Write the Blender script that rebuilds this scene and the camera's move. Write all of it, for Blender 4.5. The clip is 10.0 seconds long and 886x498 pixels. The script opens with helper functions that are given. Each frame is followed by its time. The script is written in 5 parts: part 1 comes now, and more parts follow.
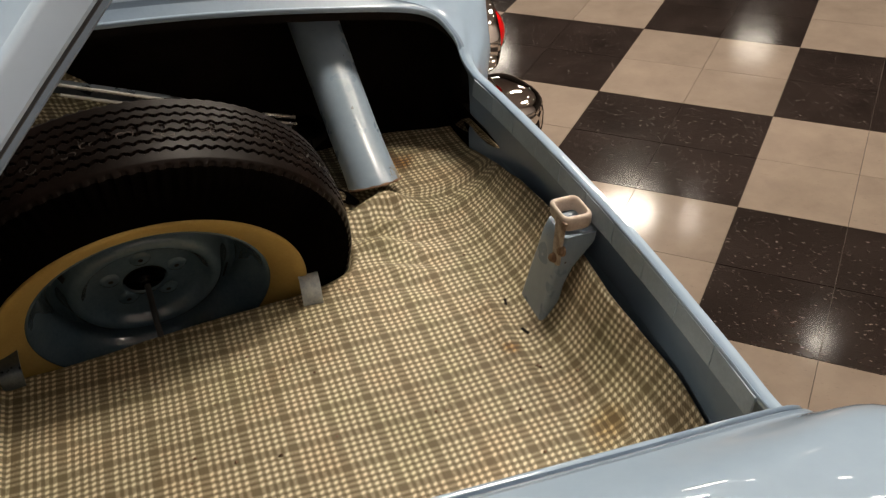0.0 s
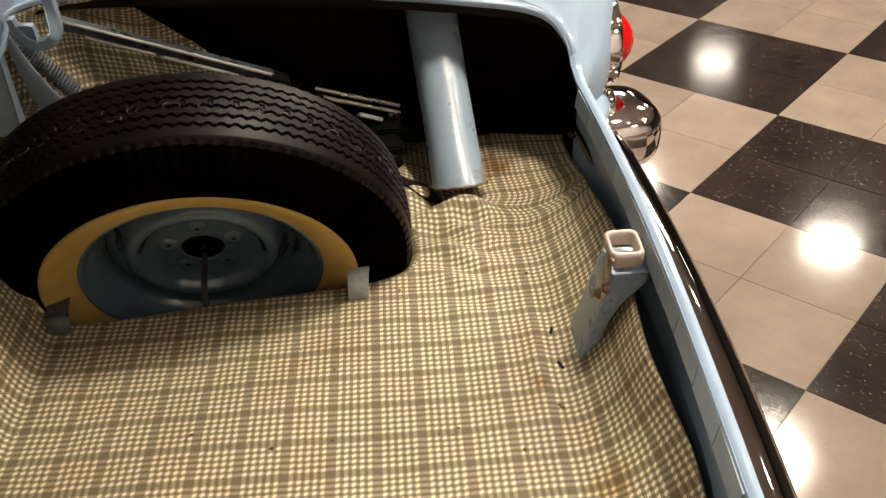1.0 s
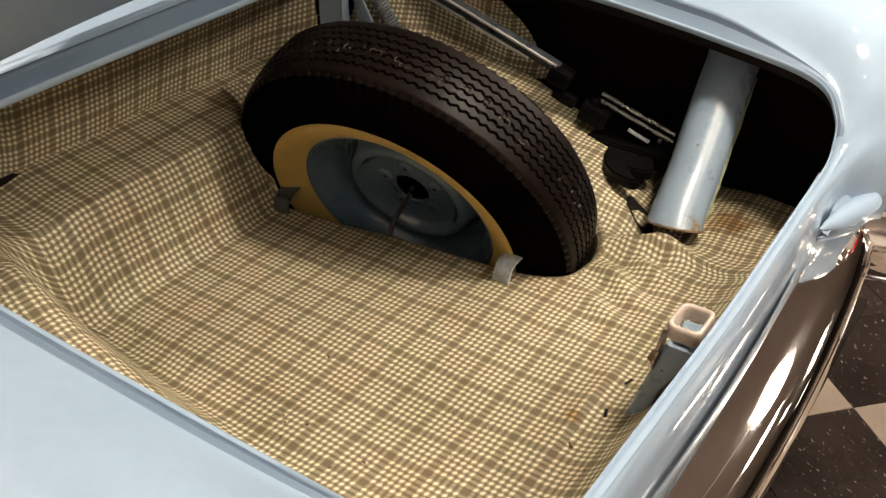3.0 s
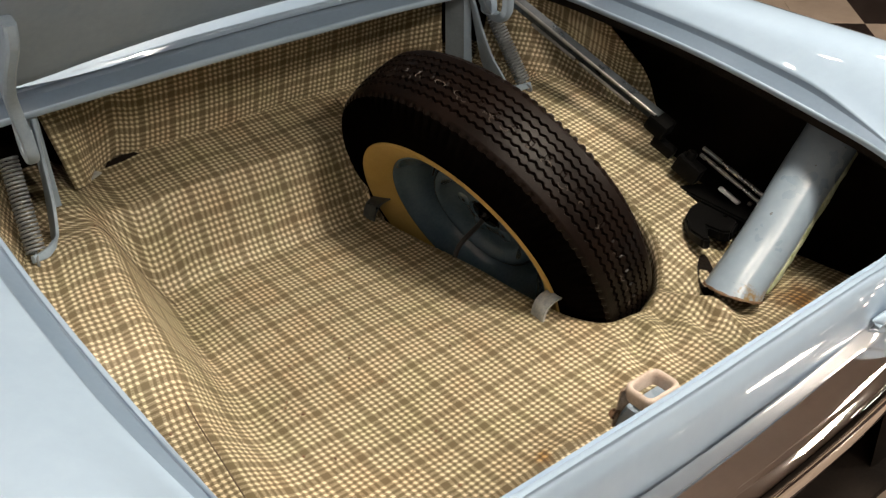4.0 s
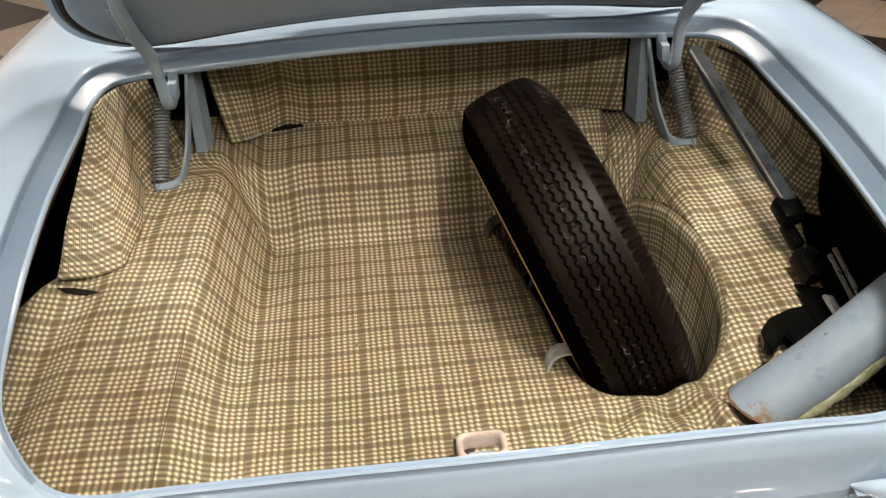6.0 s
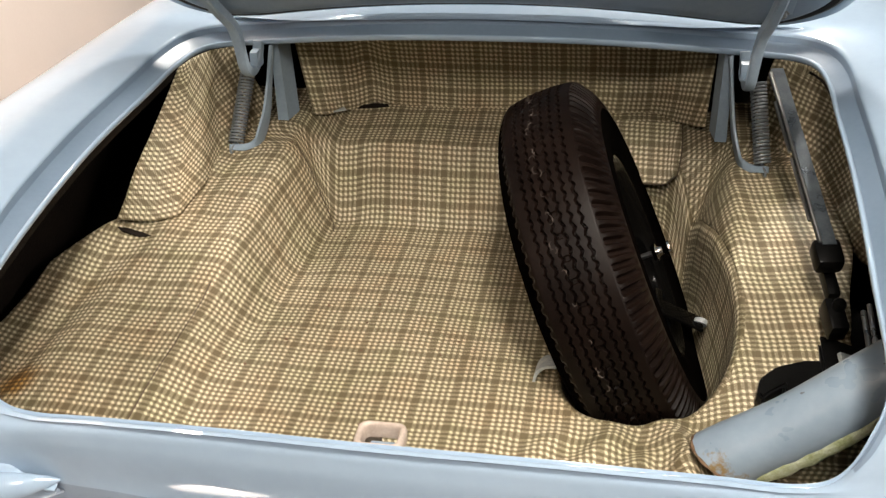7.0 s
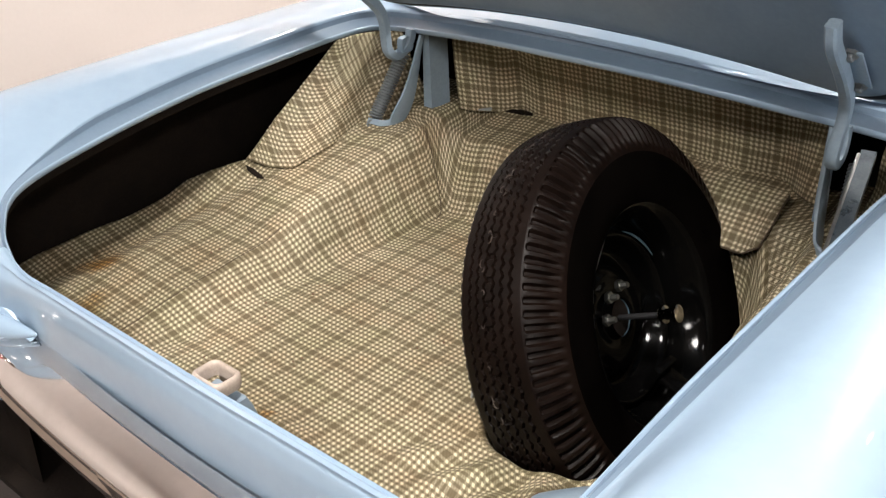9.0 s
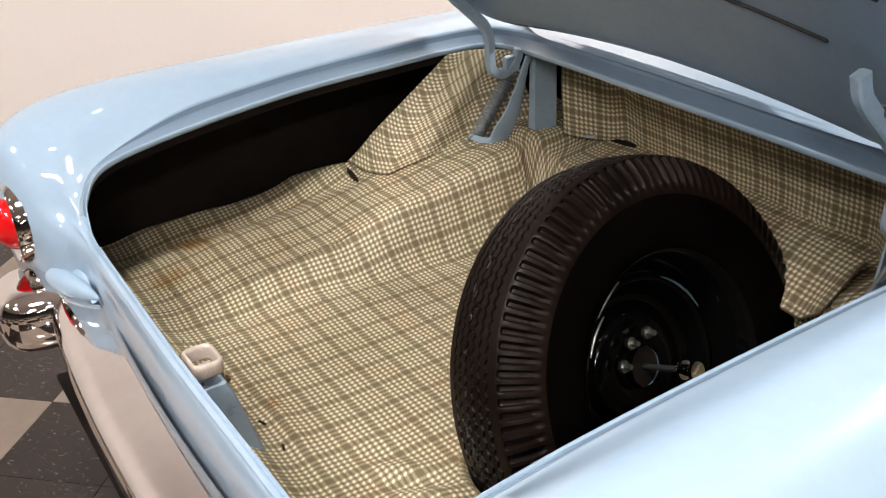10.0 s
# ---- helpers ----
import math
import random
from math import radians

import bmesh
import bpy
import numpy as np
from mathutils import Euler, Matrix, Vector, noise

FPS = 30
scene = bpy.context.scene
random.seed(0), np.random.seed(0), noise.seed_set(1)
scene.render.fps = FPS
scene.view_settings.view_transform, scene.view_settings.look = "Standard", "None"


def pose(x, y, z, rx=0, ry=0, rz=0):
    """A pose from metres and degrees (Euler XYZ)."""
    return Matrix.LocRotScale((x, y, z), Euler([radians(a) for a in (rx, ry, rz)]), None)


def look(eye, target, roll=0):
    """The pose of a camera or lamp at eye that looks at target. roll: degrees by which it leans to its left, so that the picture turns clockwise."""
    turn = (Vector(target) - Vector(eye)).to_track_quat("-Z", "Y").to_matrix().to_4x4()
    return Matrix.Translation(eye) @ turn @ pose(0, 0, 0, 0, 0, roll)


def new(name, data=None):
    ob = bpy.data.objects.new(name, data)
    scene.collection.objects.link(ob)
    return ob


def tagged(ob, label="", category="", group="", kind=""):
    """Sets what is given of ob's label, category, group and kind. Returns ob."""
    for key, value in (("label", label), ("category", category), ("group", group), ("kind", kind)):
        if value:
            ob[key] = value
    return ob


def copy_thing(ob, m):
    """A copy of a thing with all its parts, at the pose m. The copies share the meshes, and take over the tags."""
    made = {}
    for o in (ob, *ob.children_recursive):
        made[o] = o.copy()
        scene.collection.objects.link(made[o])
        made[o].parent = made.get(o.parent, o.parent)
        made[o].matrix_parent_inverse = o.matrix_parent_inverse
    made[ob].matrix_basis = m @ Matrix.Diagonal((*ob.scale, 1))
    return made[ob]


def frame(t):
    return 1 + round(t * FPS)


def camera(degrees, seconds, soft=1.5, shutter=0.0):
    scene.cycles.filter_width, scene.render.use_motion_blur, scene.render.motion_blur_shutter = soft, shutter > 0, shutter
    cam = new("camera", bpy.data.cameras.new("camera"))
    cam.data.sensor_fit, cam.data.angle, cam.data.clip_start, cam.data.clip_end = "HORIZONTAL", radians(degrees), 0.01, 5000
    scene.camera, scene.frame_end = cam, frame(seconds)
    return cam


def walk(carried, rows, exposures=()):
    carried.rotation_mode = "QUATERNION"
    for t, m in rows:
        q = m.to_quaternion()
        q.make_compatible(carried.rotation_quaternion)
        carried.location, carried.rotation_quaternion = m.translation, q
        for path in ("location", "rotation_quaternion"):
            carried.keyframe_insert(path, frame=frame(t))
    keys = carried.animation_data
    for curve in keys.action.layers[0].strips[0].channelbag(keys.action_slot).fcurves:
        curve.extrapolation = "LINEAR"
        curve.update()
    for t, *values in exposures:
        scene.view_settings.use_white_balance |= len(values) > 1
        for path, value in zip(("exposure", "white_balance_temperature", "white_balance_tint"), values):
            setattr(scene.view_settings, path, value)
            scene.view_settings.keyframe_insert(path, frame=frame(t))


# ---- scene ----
import itertools

cam = camera(48.3, 10.0, 1.3)
PATH = [
    (0, (-1.197, -0.303, 1.62), (0.382, -0.776, 0.486), -3.4),
    (0.5, (-1.181, -0.436, 1.608), (0.444, -0.727, 0.479), -3.3),
    (1, (-1.163, -0.568, 1.598), (0.482, -0.627, 0.461), -2.9),
    (1.5, (-1.165, -0.709, 1.59), (0.47, -0.503, 0.457), -2.2),
    (2, (-1.157, -0.858, 1.589), (0.431, -0.413, 0.458), -1.5),
    (2.5, (-1.135, -1.014, 1.59), (0.365, -0.321, 0.462), -0.8),
    (2.7, (-1.117, -1.084, 1.592), (0.34, -0.288, 0.477), -0.6),
    (3.8, (-0.908, -1.453, 1.669), (0.19, -0.182, 0.583), -1.2),
    (4, (-0.856, -1.507, 1.67), (0.17, -0.171, 0.593), -1.3),
    (4.5, (-0.722, -1.632, 1.676), (0.103, -0.152, 0.613), -1.2),
    (5, (-0.541, -1.727, 1.679), (0.075, -0.14, 0.629), -1.4),
    (5.5, (-0.346, -1.8, 1.685), (0.043, -0.128, 0.659), -1.6),
    (5.7, (-0.258, -1.832, 1.661), (0.029, -0.127, 0.657), -2.3),
    (6.8, (0.199, -1.838, 1.643), (-0.052, -0.125, 0.643), -2.7),
    (7, (0.28, -1.826, 1.653), (-0.071, -0.135, 0.643), -2.6),
    (7.5, (0.465, -1.781, 1.641), (-0.104, -0.146, 0.64), -2.3),
    (8, (0.673, -1.716, 1.631), (-0.113, -0.168, 0.639), -2.3),
    (8.5, (0.843, -1.635, 1.622), (-0.153, -0.203, 0.643), -2.0),
    (9, (1.016, -1.526, 1.627), (-0.149, -0.212, 0.67), -1.8),
    (9.5, (1.158, -1.401, 1.625), (-0.188, -0.261, 0.683), -1.7),
    (10, (1.267, -1.224, 1.615), (-0.244, -0.284, 0.703), -2.1),
]
walk(cam, [(t, look(eye, target, roll)) for t, eye, target, roll in PATH],
     [(0, -0.74, 6950, 10), (0.5, -0.49, 7000, 10), (1.0, -0.20, 7050, 10), (2.0, -0.27, 7100, 10), (2.5, -0.26, 7100, 10), (4.0, -0.28, 6950, 10),
      (5.5, -0.29, 6850, 10), (7.0, -0.28, 6550, 10), (8.5, -0.27, 6200, 10), (10.0, -0.32, 6100, 10)])

# ---- light ----
world = bpy.data.worlds.new("showroom_air")
scene.world = world
world.use_nodes = True
world.node_tree.nodes["Background"].inputs[0].default_value = (1.0, 0.93, 0.86, 1)
world.node_tree.nodes["Background"].inputs[1].default_value = 0.004
scene.view_settings.exposure = 0.0

LAMP_Z = 3.2
# Lamps at x < -1 and (0.3, 2.3) are added fill, no source seen.
LAMPS = [(3.25, -2.75, 115), (5.55, -4.1, 38), (6.7, -2.6, 95), (8.3, -7.2, 5), (9.3, -4.2, 16), (0.35, -3.1, 66), (0.50, -1.55, 116), (-1.6, -3.3, 36),
         (-2.95, -2.2, 34), (-1.8, 1.6, 140), (0.3, 2.3, 290), (3.05, -1.4, 52)]


# ---- materials ----
def mat_new(name):
    m = bpy.data.materials.new(name)
    m.use_nodes = True
    nt = m.node_tree
    return m, nt, nt.nodes["Principled BSDF"]


def node(nt, kind, **kw):
    n = nt.nodes.new(kind)
    for k, v in kw.items():
        n.inputs[k].default_value = v
    return n


def math_node(nt, op, a, b=None, c=None):
    n = nt.nodes.new("ShaderNodeMath")
    n.operation = op
    for i, v in enumerate((a, b, c)):
        if v is None:
            continue
        if isinstance(v, (int, float)):
            n.inputs[i].default_value = v
        else:
            nt.links.new(v, n.inputs[i])
    return n.outputs[0]


def coords(nt, scale=1.0):
    tc = nt.nodes.new("ShaderNodeTexCoord")
    mp = nt.nodes.new("ShaderNodeMapping")
    mp.inputs["Scale"].default_value = (scale, scale, scale)
    nt.links.new(tc.outputs["Object"], mp.inputs["Vector"])
    return mp.outputs["Vector"]


def noise_fac(nt, vec, scale, detail=4.0, rough=0.6):
    n = node(nt, "ShaderNodeTexNoise", Scale=scale, Detail=detail, Roughness=rough)
    nt.links.new(vec, n.inputs["Vector"])
    return n.outputs["Fac"]


def ramp(nt, fac, stops):
    r = nt.nodes.new("ShaderNodeValToRGB")
    while len(r.color_ramp.elements) < len(stops):
        r.color_ramp.elements.new(0.5)
    for e, (p, c) in zip(r.color_ramp.elements, stops):
        e.position, e.color = p, (*c, 1)
    nt.links.new(fac, r.inputs["Fac"])
    return r.outputs["Color"]


def mix(nt, fac, a, b, blend="MIX"):
    n = nt.nodes.new("ShaderNodeMix")
    n.data_type, n.blend_type = "RGBA", blend
    for sock, v in ((n.inputs[0], fac), (n.inputs[6], a), (n.inputs[7], b)):
        if isinstance(v, (int, float)):
            sock.default_value = v
        elif isinstance(v, tuple):
            sock.default_value = (*v, 1)
        else:
            nt.links.new(v, sock)
    return n.outputs[2]


def bump(nt, bsdf, height, strength=0.3, distance=0.002):
    b = node(nt, "ShaderNodeBump", Strength=strength, Distance=distance)
    nt.links.new(height, b.inputs["Height"])
    nt.links.new(b.outputs["Normal"], bsdf.inputs["Normal"])


def surface(name, dark, light, scale=8.0, rough=(0.4, 0.6), metal=0.0, fine=120.0, relief=0.15, dist=0.001, coat=0.0):
    """A two-scale mottled surface between two near colours."""
    m, nt, p = mat_new(name)
    v = coords(nt)
    big, small = noise_fac(nt, v, scale), noise_fac(nt, v, fine, 3.0)
    f = math_node(nt, "ADD", math_node(nt, "MULTIPLY", big, 0.7), math_node(nt, "MULTIPLY", small, 0.3))
    nt.links.new(ramp(nt, f, [(0.35, dark), (0.65, light)]), p.inputs["Base Color"])
    r = math_node(nt, "MULTIPLY_ADD", big, rough[1] - rough[0], rough[0])
    nt.links.new(r, p.inputs["Roughness"])
    p.inputs["Metallic"].default_value = metal
    p.inputs["Coat Weight"].default_value = coat
    p.inputs["Coat Roughness"].default_value = 0.025
    if relief:
        bump(nt, p, small, relief, dist)
    return m


M_PAINT = surface("pale_blue_enamel", (0.273, 0.366, 0.474), (0.308, 0.404, 0.514), 2.0, (0.26, 0.34), 0.0, 40.0, 0.01, 0.0005, 1.0)
M_PAINT.node_tree.nodes["Principled BSDF"].inputs["Specular IOR Level"].default_value = 0.06
M_INNER = surface("grey_blue_primer_paint", (0.22, 0.29, 0.36), (0.30, 0.38, 0.46), 14.0, (0.35, 0.55), 0.0, 160.0, 0.12)
M_LIDIN = surface("slate_blue_inner_panel", (0.18, 0.245, 0.325), (0.235, 0.305, 0.39), 5.0, (0.25, 0.36), 0.0, 90.0, 0.06)
M_DARK = surface("near_black_brown", (0.0055, 0.0038, 0.0030), (0.0125, 0.0085, 0.0062), 12.0, (0.85, 0.95), 0.0, 150.0, 0.4, 0.003)
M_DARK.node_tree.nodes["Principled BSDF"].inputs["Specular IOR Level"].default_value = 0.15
M_BLACK = surface("black_enamel", (0.003, 0.003, 0.003), (0.006, 0.006, 0.006), 10.0, (0.2, 0.4), 0.0, 120.0, 0.1)
M_BLACK.node_tree.nodes["Principled BSDF"].inputs["Specular IOR Level"].default_value = 0.07
M_BRIGHT = surface("bright_rolled_steel", (0.60, 0.59, 0.56), (0.80, 0.79, 0.76), 40.0, (0.22, 0.34), 0.85, 300.0, 0.1)
M_WBLACK = surface("glossy_black_wheel_paint", (0.0015, 0.0015, 0.0015), (0.0025, 0.0024, 0.0023), 10.0, (0.06, 0.14), 0.0, 120.0, 0.05)
M_WBLACK.node_tree.nodes["Principled BSDF"].inputs["Specular IOR Level"].default_value = 0.14


def scuffed_tube():
    """The tube's paint with small dark chips and a rusty lower end."""
    m = surface("satin_grey_blue_paint", (0.195, 0.255, 0.318), (0.245, 0.312, 0.38), 7.0, (0.22, 0.34), 0.0, 60.0, 0.02)
    nt = m.node_tree
    p = nt.nodes["Principled BSDF"]
    base = p.inputs["Base Color"].links[0].from_socket
    v = coords(nt)
    chips = ramp(nt, noise_fac(nt, v, 95.0, 2.0, 0.5), [(0.71, (0, 0, 0)), (0.73, (1, 1, 1))])
    patch = ramp(nt, noise_fac(nt, v, 11.0, 3.0, 0.6), [(0.48, (0, 0, 0)), (0.60, (1, 1, 1))])
    col = mix(nt, math_node(nt, "MULTIPLY", chips, patch), base, (0.06, 0.045, 0.035))
    gap = nt.nodes.new("ShaderNodeVectorMath")
    gap.operation = "DISTANCE"
    nt.links.new(v, gap.inputs[0])
    gap.inputs[1].default_value = (0.437, -0.700, 0.608)
    ragged = math_node(nt, "MULTIPLY_ADD", noise_fac(nt, v, 48.0, 5.0, 0.7), 0.85, math_node(nt, "MULTIPLY", gap.outputs["Value"], 9.0))
    col = mix(nt, ramp(nt, ragged, [(0.72, (1, 1, 1)), (0.86, (0, 0, 0))]), col, (0.20, 0.135, 0.055))
    nt.links.new(col, p.inputs["Base Color"])
    return m


M_TUBE = scuffed_tube()
# Body blue made darker: gutter and inner panel carry their shade in it.
M_SHADED_BLUE = surface("body_blue_darkened_for_shade", (0.135, 0.190, 0.260), (0.165, 0.225, 0.300), 6.0, (0.30, 0.42), 0.0, 120.0, 0.08)
M_JACK = surface("dark_burnished_steel", (0.075, 0.092, 0.108), (0.15, 0.172, 0.19), 30.0, (0.22, 0.36), 0.7, 260.0, 0.2)
M_CHROME = surface("chrome", (0.72, 0.68, 0.66), (0.80, 0.765, 0.745), 6.0, (0.02, 0.06), 1.0, 60.0, 0.03, 0.0005)
M_STEEL = surface("dull_steel", (0.28, 0.28, 0.27), (0.42, 0.42, 0.40), 30.0, (0.3, 0.5), 1.0, 300.0, 0.15)
M_SPRING = surface("grey_painted_spring_wire", (0.13, 0.15, 0.165), (0.24, 0.265, 0.28), 40.0, (0.35, 0.5), 0.3, 300.0, 0.15)
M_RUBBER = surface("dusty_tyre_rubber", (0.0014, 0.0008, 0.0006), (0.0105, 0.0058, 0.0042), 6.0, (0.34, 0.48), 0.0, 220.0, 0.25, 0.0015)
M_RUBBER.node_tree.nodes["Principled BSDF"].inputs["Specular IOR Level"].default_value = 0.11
M_SIPE_GLINT = surface("pale_brown_sipe_glint", (0.020, 0.013, 0.010), (0.075, 0.054, 0.042), 60.0, (0.5, 0.7), 0.0, 300.0, 0.3)
# Blacker copy of the tyre rubber; the sidewalls' shade is in its colour.
M_SIDEWALL = surface("tyre_rubber_darkened_for_shade", (0.0012, 0.0010, 0.0009), (0.0028, 0.0022, 0.0019), 9.0, (0.55, 0.7), 0.0, 220.0, 0.2, 0.001)
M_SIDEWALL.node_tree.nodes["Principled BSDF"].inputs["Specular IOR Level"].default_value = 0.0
M_YELLOW = surface("yellowed_whitewall", (0.36, 0.235, 0.062), (0.47, 0.32, 0.10), 9.0, (0.6, 0.75), 0.0, 200.0, 0.1)
M_WHEEL = surface("slate_blue_wheel_paint", (0.058, 0.098, 0.132), (0.110, 0.158, 0.198), 9.0, (0.14, 0.26), 0.0, 160.0, 0.04, 0.001, 0.5)
M_CREAM = surface("bare_cream_striker_plating", (0.40, 0.33, 0.28), (0.58, 0.49, 0.42), 40.0, (0.35, 0.55), 0.1, 300.0, 0.15)
M_TONGUE = surface("chipped_cream_and_brown_paint", (0.15, 0.095, 0.060), (0.50, 0.42, 0.34), 55.0, (0.4, 0.6), 0.1, 300.0, 0.2)
M_LAMP = surface("white_lamp_enamel", (0.70, 0.68, 0.65), (0.76, 0.74, 0.71), 2.0, (0.4, 0.5), 0.0, 60.0, 0.05)
M_BROWN = surface("brown_wall_paint", (0.036, 0.027, 0.022), (0.048, 0.037, 0.031), 1.2, (0.75, 0.85), 0.0, 60.0, 0.05)
M_TAB = surface("scuffed_grey_bracket", (0.22, 0.25, 0.27), (0.46, 0.48, 0.47), 60.0, (0.45, 0.65), 0.2, 300.0, 0.3)
M_WALL = surface("warm_beige_wall_paint", (0.77, 0.69, 0.65), (0.81, 0.73, 0.69), 1.2, (0.75, 0.85), 0.0, 60.0, 0.05)
M_CEIL = surface("pale_beige_ceiling_paint", (0.60, 0.53, 0.485), (0.65, 0.575, 0.53), 2.0, (0.85, 0.95), 0.0, 60.0, 0.05)
M_SEAL = surface("yellow_green_sealer", (0.20, 0.23, 0.10), (0.46, 0.49, 0.37), 55.0, (0.5, 0.7), 0.0, 200.0, 0.6, 0.003)
M_RUST = surface("rusty_primer_patch", (0.10, 0.055, 0.03), (0.24, 0.15, 0.09), 60.0, (0.6, 0.8), 0.2, 300.0, 0.3)
M_GASKET = surface("black_rubber_gasket", (0.008, 0.008, 0.009), (0.016, 0.016, 0.018), 30.0, (0.5, 0.7), 0.0, 200.0, 0.2)


def tile_material(name, dark, light, fleck, amount):
    m, nt, p = mat_new(name)
    v = coords(nt)
    info = nt.nodes.new("ShaderNodeObjectInfo")
    add = nt.nodes.new("ShaderNodeVectorMath")
    add.operation = "ADD"
    sc = nt.nodes.new("ShaderNodeVectorMath")
    sc.operation = "SCALE"
    nt.links.new(info.outputs["Location"], sc.inputs[0])
    sc.inputs["Scale"].default_value = 1.7
    nt.links.new(v, add.inputs[0])
    nt.links.new(sc.outputs[0], add.inputs[1])
    w = add.outputs[0]
    cloud = noise_fac(nt, w, 5.0, 6.0, 0.65)
    base = ramp(nt, cloud, [(0.3, dark), (0.7, light)])
    st = nt.nodes.new("ShaderNodeMapping")
    st.inputs["Scale"].default_value = (1.0, 2.2, 1.0)
    st.inputs["Rotation"].default_value = (0, 0, 0.6)
    nt.links.new(w, st.inputs["Vector"])
    spots = noise_fac(nt, st.outputs[0], 62.0, 2.0, 0.5)
    hit = ramp(nt, spots, [(0.66, (0, 0, 0)), (0.70, (1, 1, 1))])
    col = mix(nt, math_node(nt, "MULTIPLY", hit, amount), base, fleck)
    var = math_node(nt, "MULTIPLY_ADD", info.outputs["Random"], 0.14, 0.93)
    hsv = nt.nodes.new("ShaderNodeHueSaturation")
    nt.links.new(var, hsv.inputs["Value"])
    nt.links.new(col, hsv.inputs["Color"])
    nt.links.new(hsv.outputs["Color"], p.inputs["Base Color"])
    scuff = noise_fac(nt, w, 14.0, 5.0, 0.7)
    nt.links.new(math_node(nt, "MULTIPLY_ADD", scuff, 0.12, 0.05), p.inputs["Roughness"])
    p.inputs["Specular IOR Level"].default_value = 0.36
    bump(nt, p, noise_fac(nt, w, 9.0, 3.0), 0.03, 0.001)
    return m


M_TILE_D = tile_material("dark_flecked_vinyl_tile", (0.010, 0.0072, 0.0064), (0.025, 0.0178, 0.016), (0.26, 0.22, 0.20), 0.40)
M_TILE_L = tile_material("beige_vinyl_tile", (0.175, 0.139, 0.113), (0.232, 0.186, 0.152), (0.14, 0.108, 0.087), 0.35)
M_GROUT = surface("floor_joint_dirt", (0.05, 0.04, 0.03), (0.09, 0.07, 0.06), 6.0, (0.7, 0.9))

PERIOD, THREADS = 0.0632, 5.8


def plaid_material():
    """Woven check: groups of five cream threads each way on a tan ground, with a fine twill where only one cream thread runs."""
    m, nt, p = mat_new("brown_and_cream_plaid_weave")
    uv = nt.nodes.new("ShaderNodeUVMap")
    uv.uv_map = "cloth"
    tc = coords(nt)
    wob = node(nt, "ShaderNodeTexNoise", Scale=55.0, Detail=2.0)
    nt.links.new(tc, wob.inputs["Vector"])
    off = nt.nodes.new("ShaderNodeVectorMath")
    off.operation = "MULTIPLY_ADD"
    nt.links.new(wob.outputs["Color"], off.inputs[0])
    off.inputs[1].default_value = (0.0012, 0.0012, 0)
    nt.links.new(uv.outputs["UV"], off.inputs[2])
    sep = nt.nodes.new("ShaderNodeSeparateXYZ")
    nt.links.new(off.outputs[0], sep.inputs[0])

    def cells(c):
        f = math_node(nt, "FRACT", math_node(nt, "DIVIDE", c, PERIOD))
        t = math_node(nt, "MULTIPLY", f, THREADS)
        return math_node(nt, "LESS_THAN", t, 5.0), math_node(nt, "SUBTRACT", math_node(nt, "FRACT", t), 0.5)

    def stripe(inside, d, half, lean=None):
        if lean is not None:
            d = math_node(nt, "MULTIPLY_ADD", lean, 0.42, d)
        mr = nt.nodes.new("ShaderNodeMapRange")
        mr.inputs["From Min"].default_value, mr.inputs["From Max"].default_value = half + 0.03, half - 0.03
        mr.inputs["To Min"].default_value, mr.inputs["To Max"].default_value = 0.0, 1.0
        nt.links.new(math_node(nt, "ABSOLUTE", d), mr.inputs["Value"])
        return math_node(nt, "MULTIPLY", inside, mr.outputs[0])

    (ia, da), (ib, db) = cells(sep.outputs[0]), cells(sep.outputs[1])
    a, b = stripe(ia, da, 0.26), stripe(ib, db, 0.25)
    both = math_node(nt, "MULTIPLY", stripe(ia, da, 0.235, db), b)
    one = math_node(nt, "SUBTRACT", math_node(nt, "MAXIMUM", a, b), both)
    one = math_node(nt, "MAXIMUM", one, 0.0)
    diag = math_node(nt, "FRACT", math_node(nt, "MULTIPLY", math_node(nt, "ADD", sep.outputs[0], sep.outputs[1]), 300.0))
    tw = math_node(nt, "GREATER_THAN", diag, 0.52)
    soft = math_node(nt, "MULTIPLY_ADD", tw, 0.36, 0.07)
    none = math_node(nt, "SUBTRACT", 1.0, math_node(nt, "MAXIMUM", a, b))
    cream = math_node(nt, "ADD", math_node(nt, "ADD", both, math_node(nt, "MULTIPLY", one, soft)), math_node(nt, "MULTIPLY", math_node(nt, "MULTIPLY", none, tw), 0.05))
    age = noise_fac(nt, tc, 3.5, 5.0, 0.6)
    ground = ramp(nt, age, [(0.3, (0.092, 0.069, 0.033)), (0.7, (0.134, 0.103, 0.054))])
    thread = ramp(nt, age, [(0.3, (0.59, 0.515, 0.355)), (0.7, (0.73, 0.645, 0.465))])
    stain = ramp(nt, noise_fac(nt, tc, 7.0, 6.0, 0.7), [(0.60, (1, 1, 1)), (0.80, (0.72, 0.62, 0.50))])
    col = mix(nt, 1.0, mix(nt, cream, ground, thread), stain, "MULTIPLY")
    cast = ramp(nt, noise_fac(nt, tc, 9.0, 4.0, 0.6), [(0.36, (0.97, 1.0, 0.95)), (0.5, (1, 1, 1)), (0.64, (1.0, 0.94, 0.90))])
    col = mix(nt, 1.0, col, cast, "MULTIPLY")
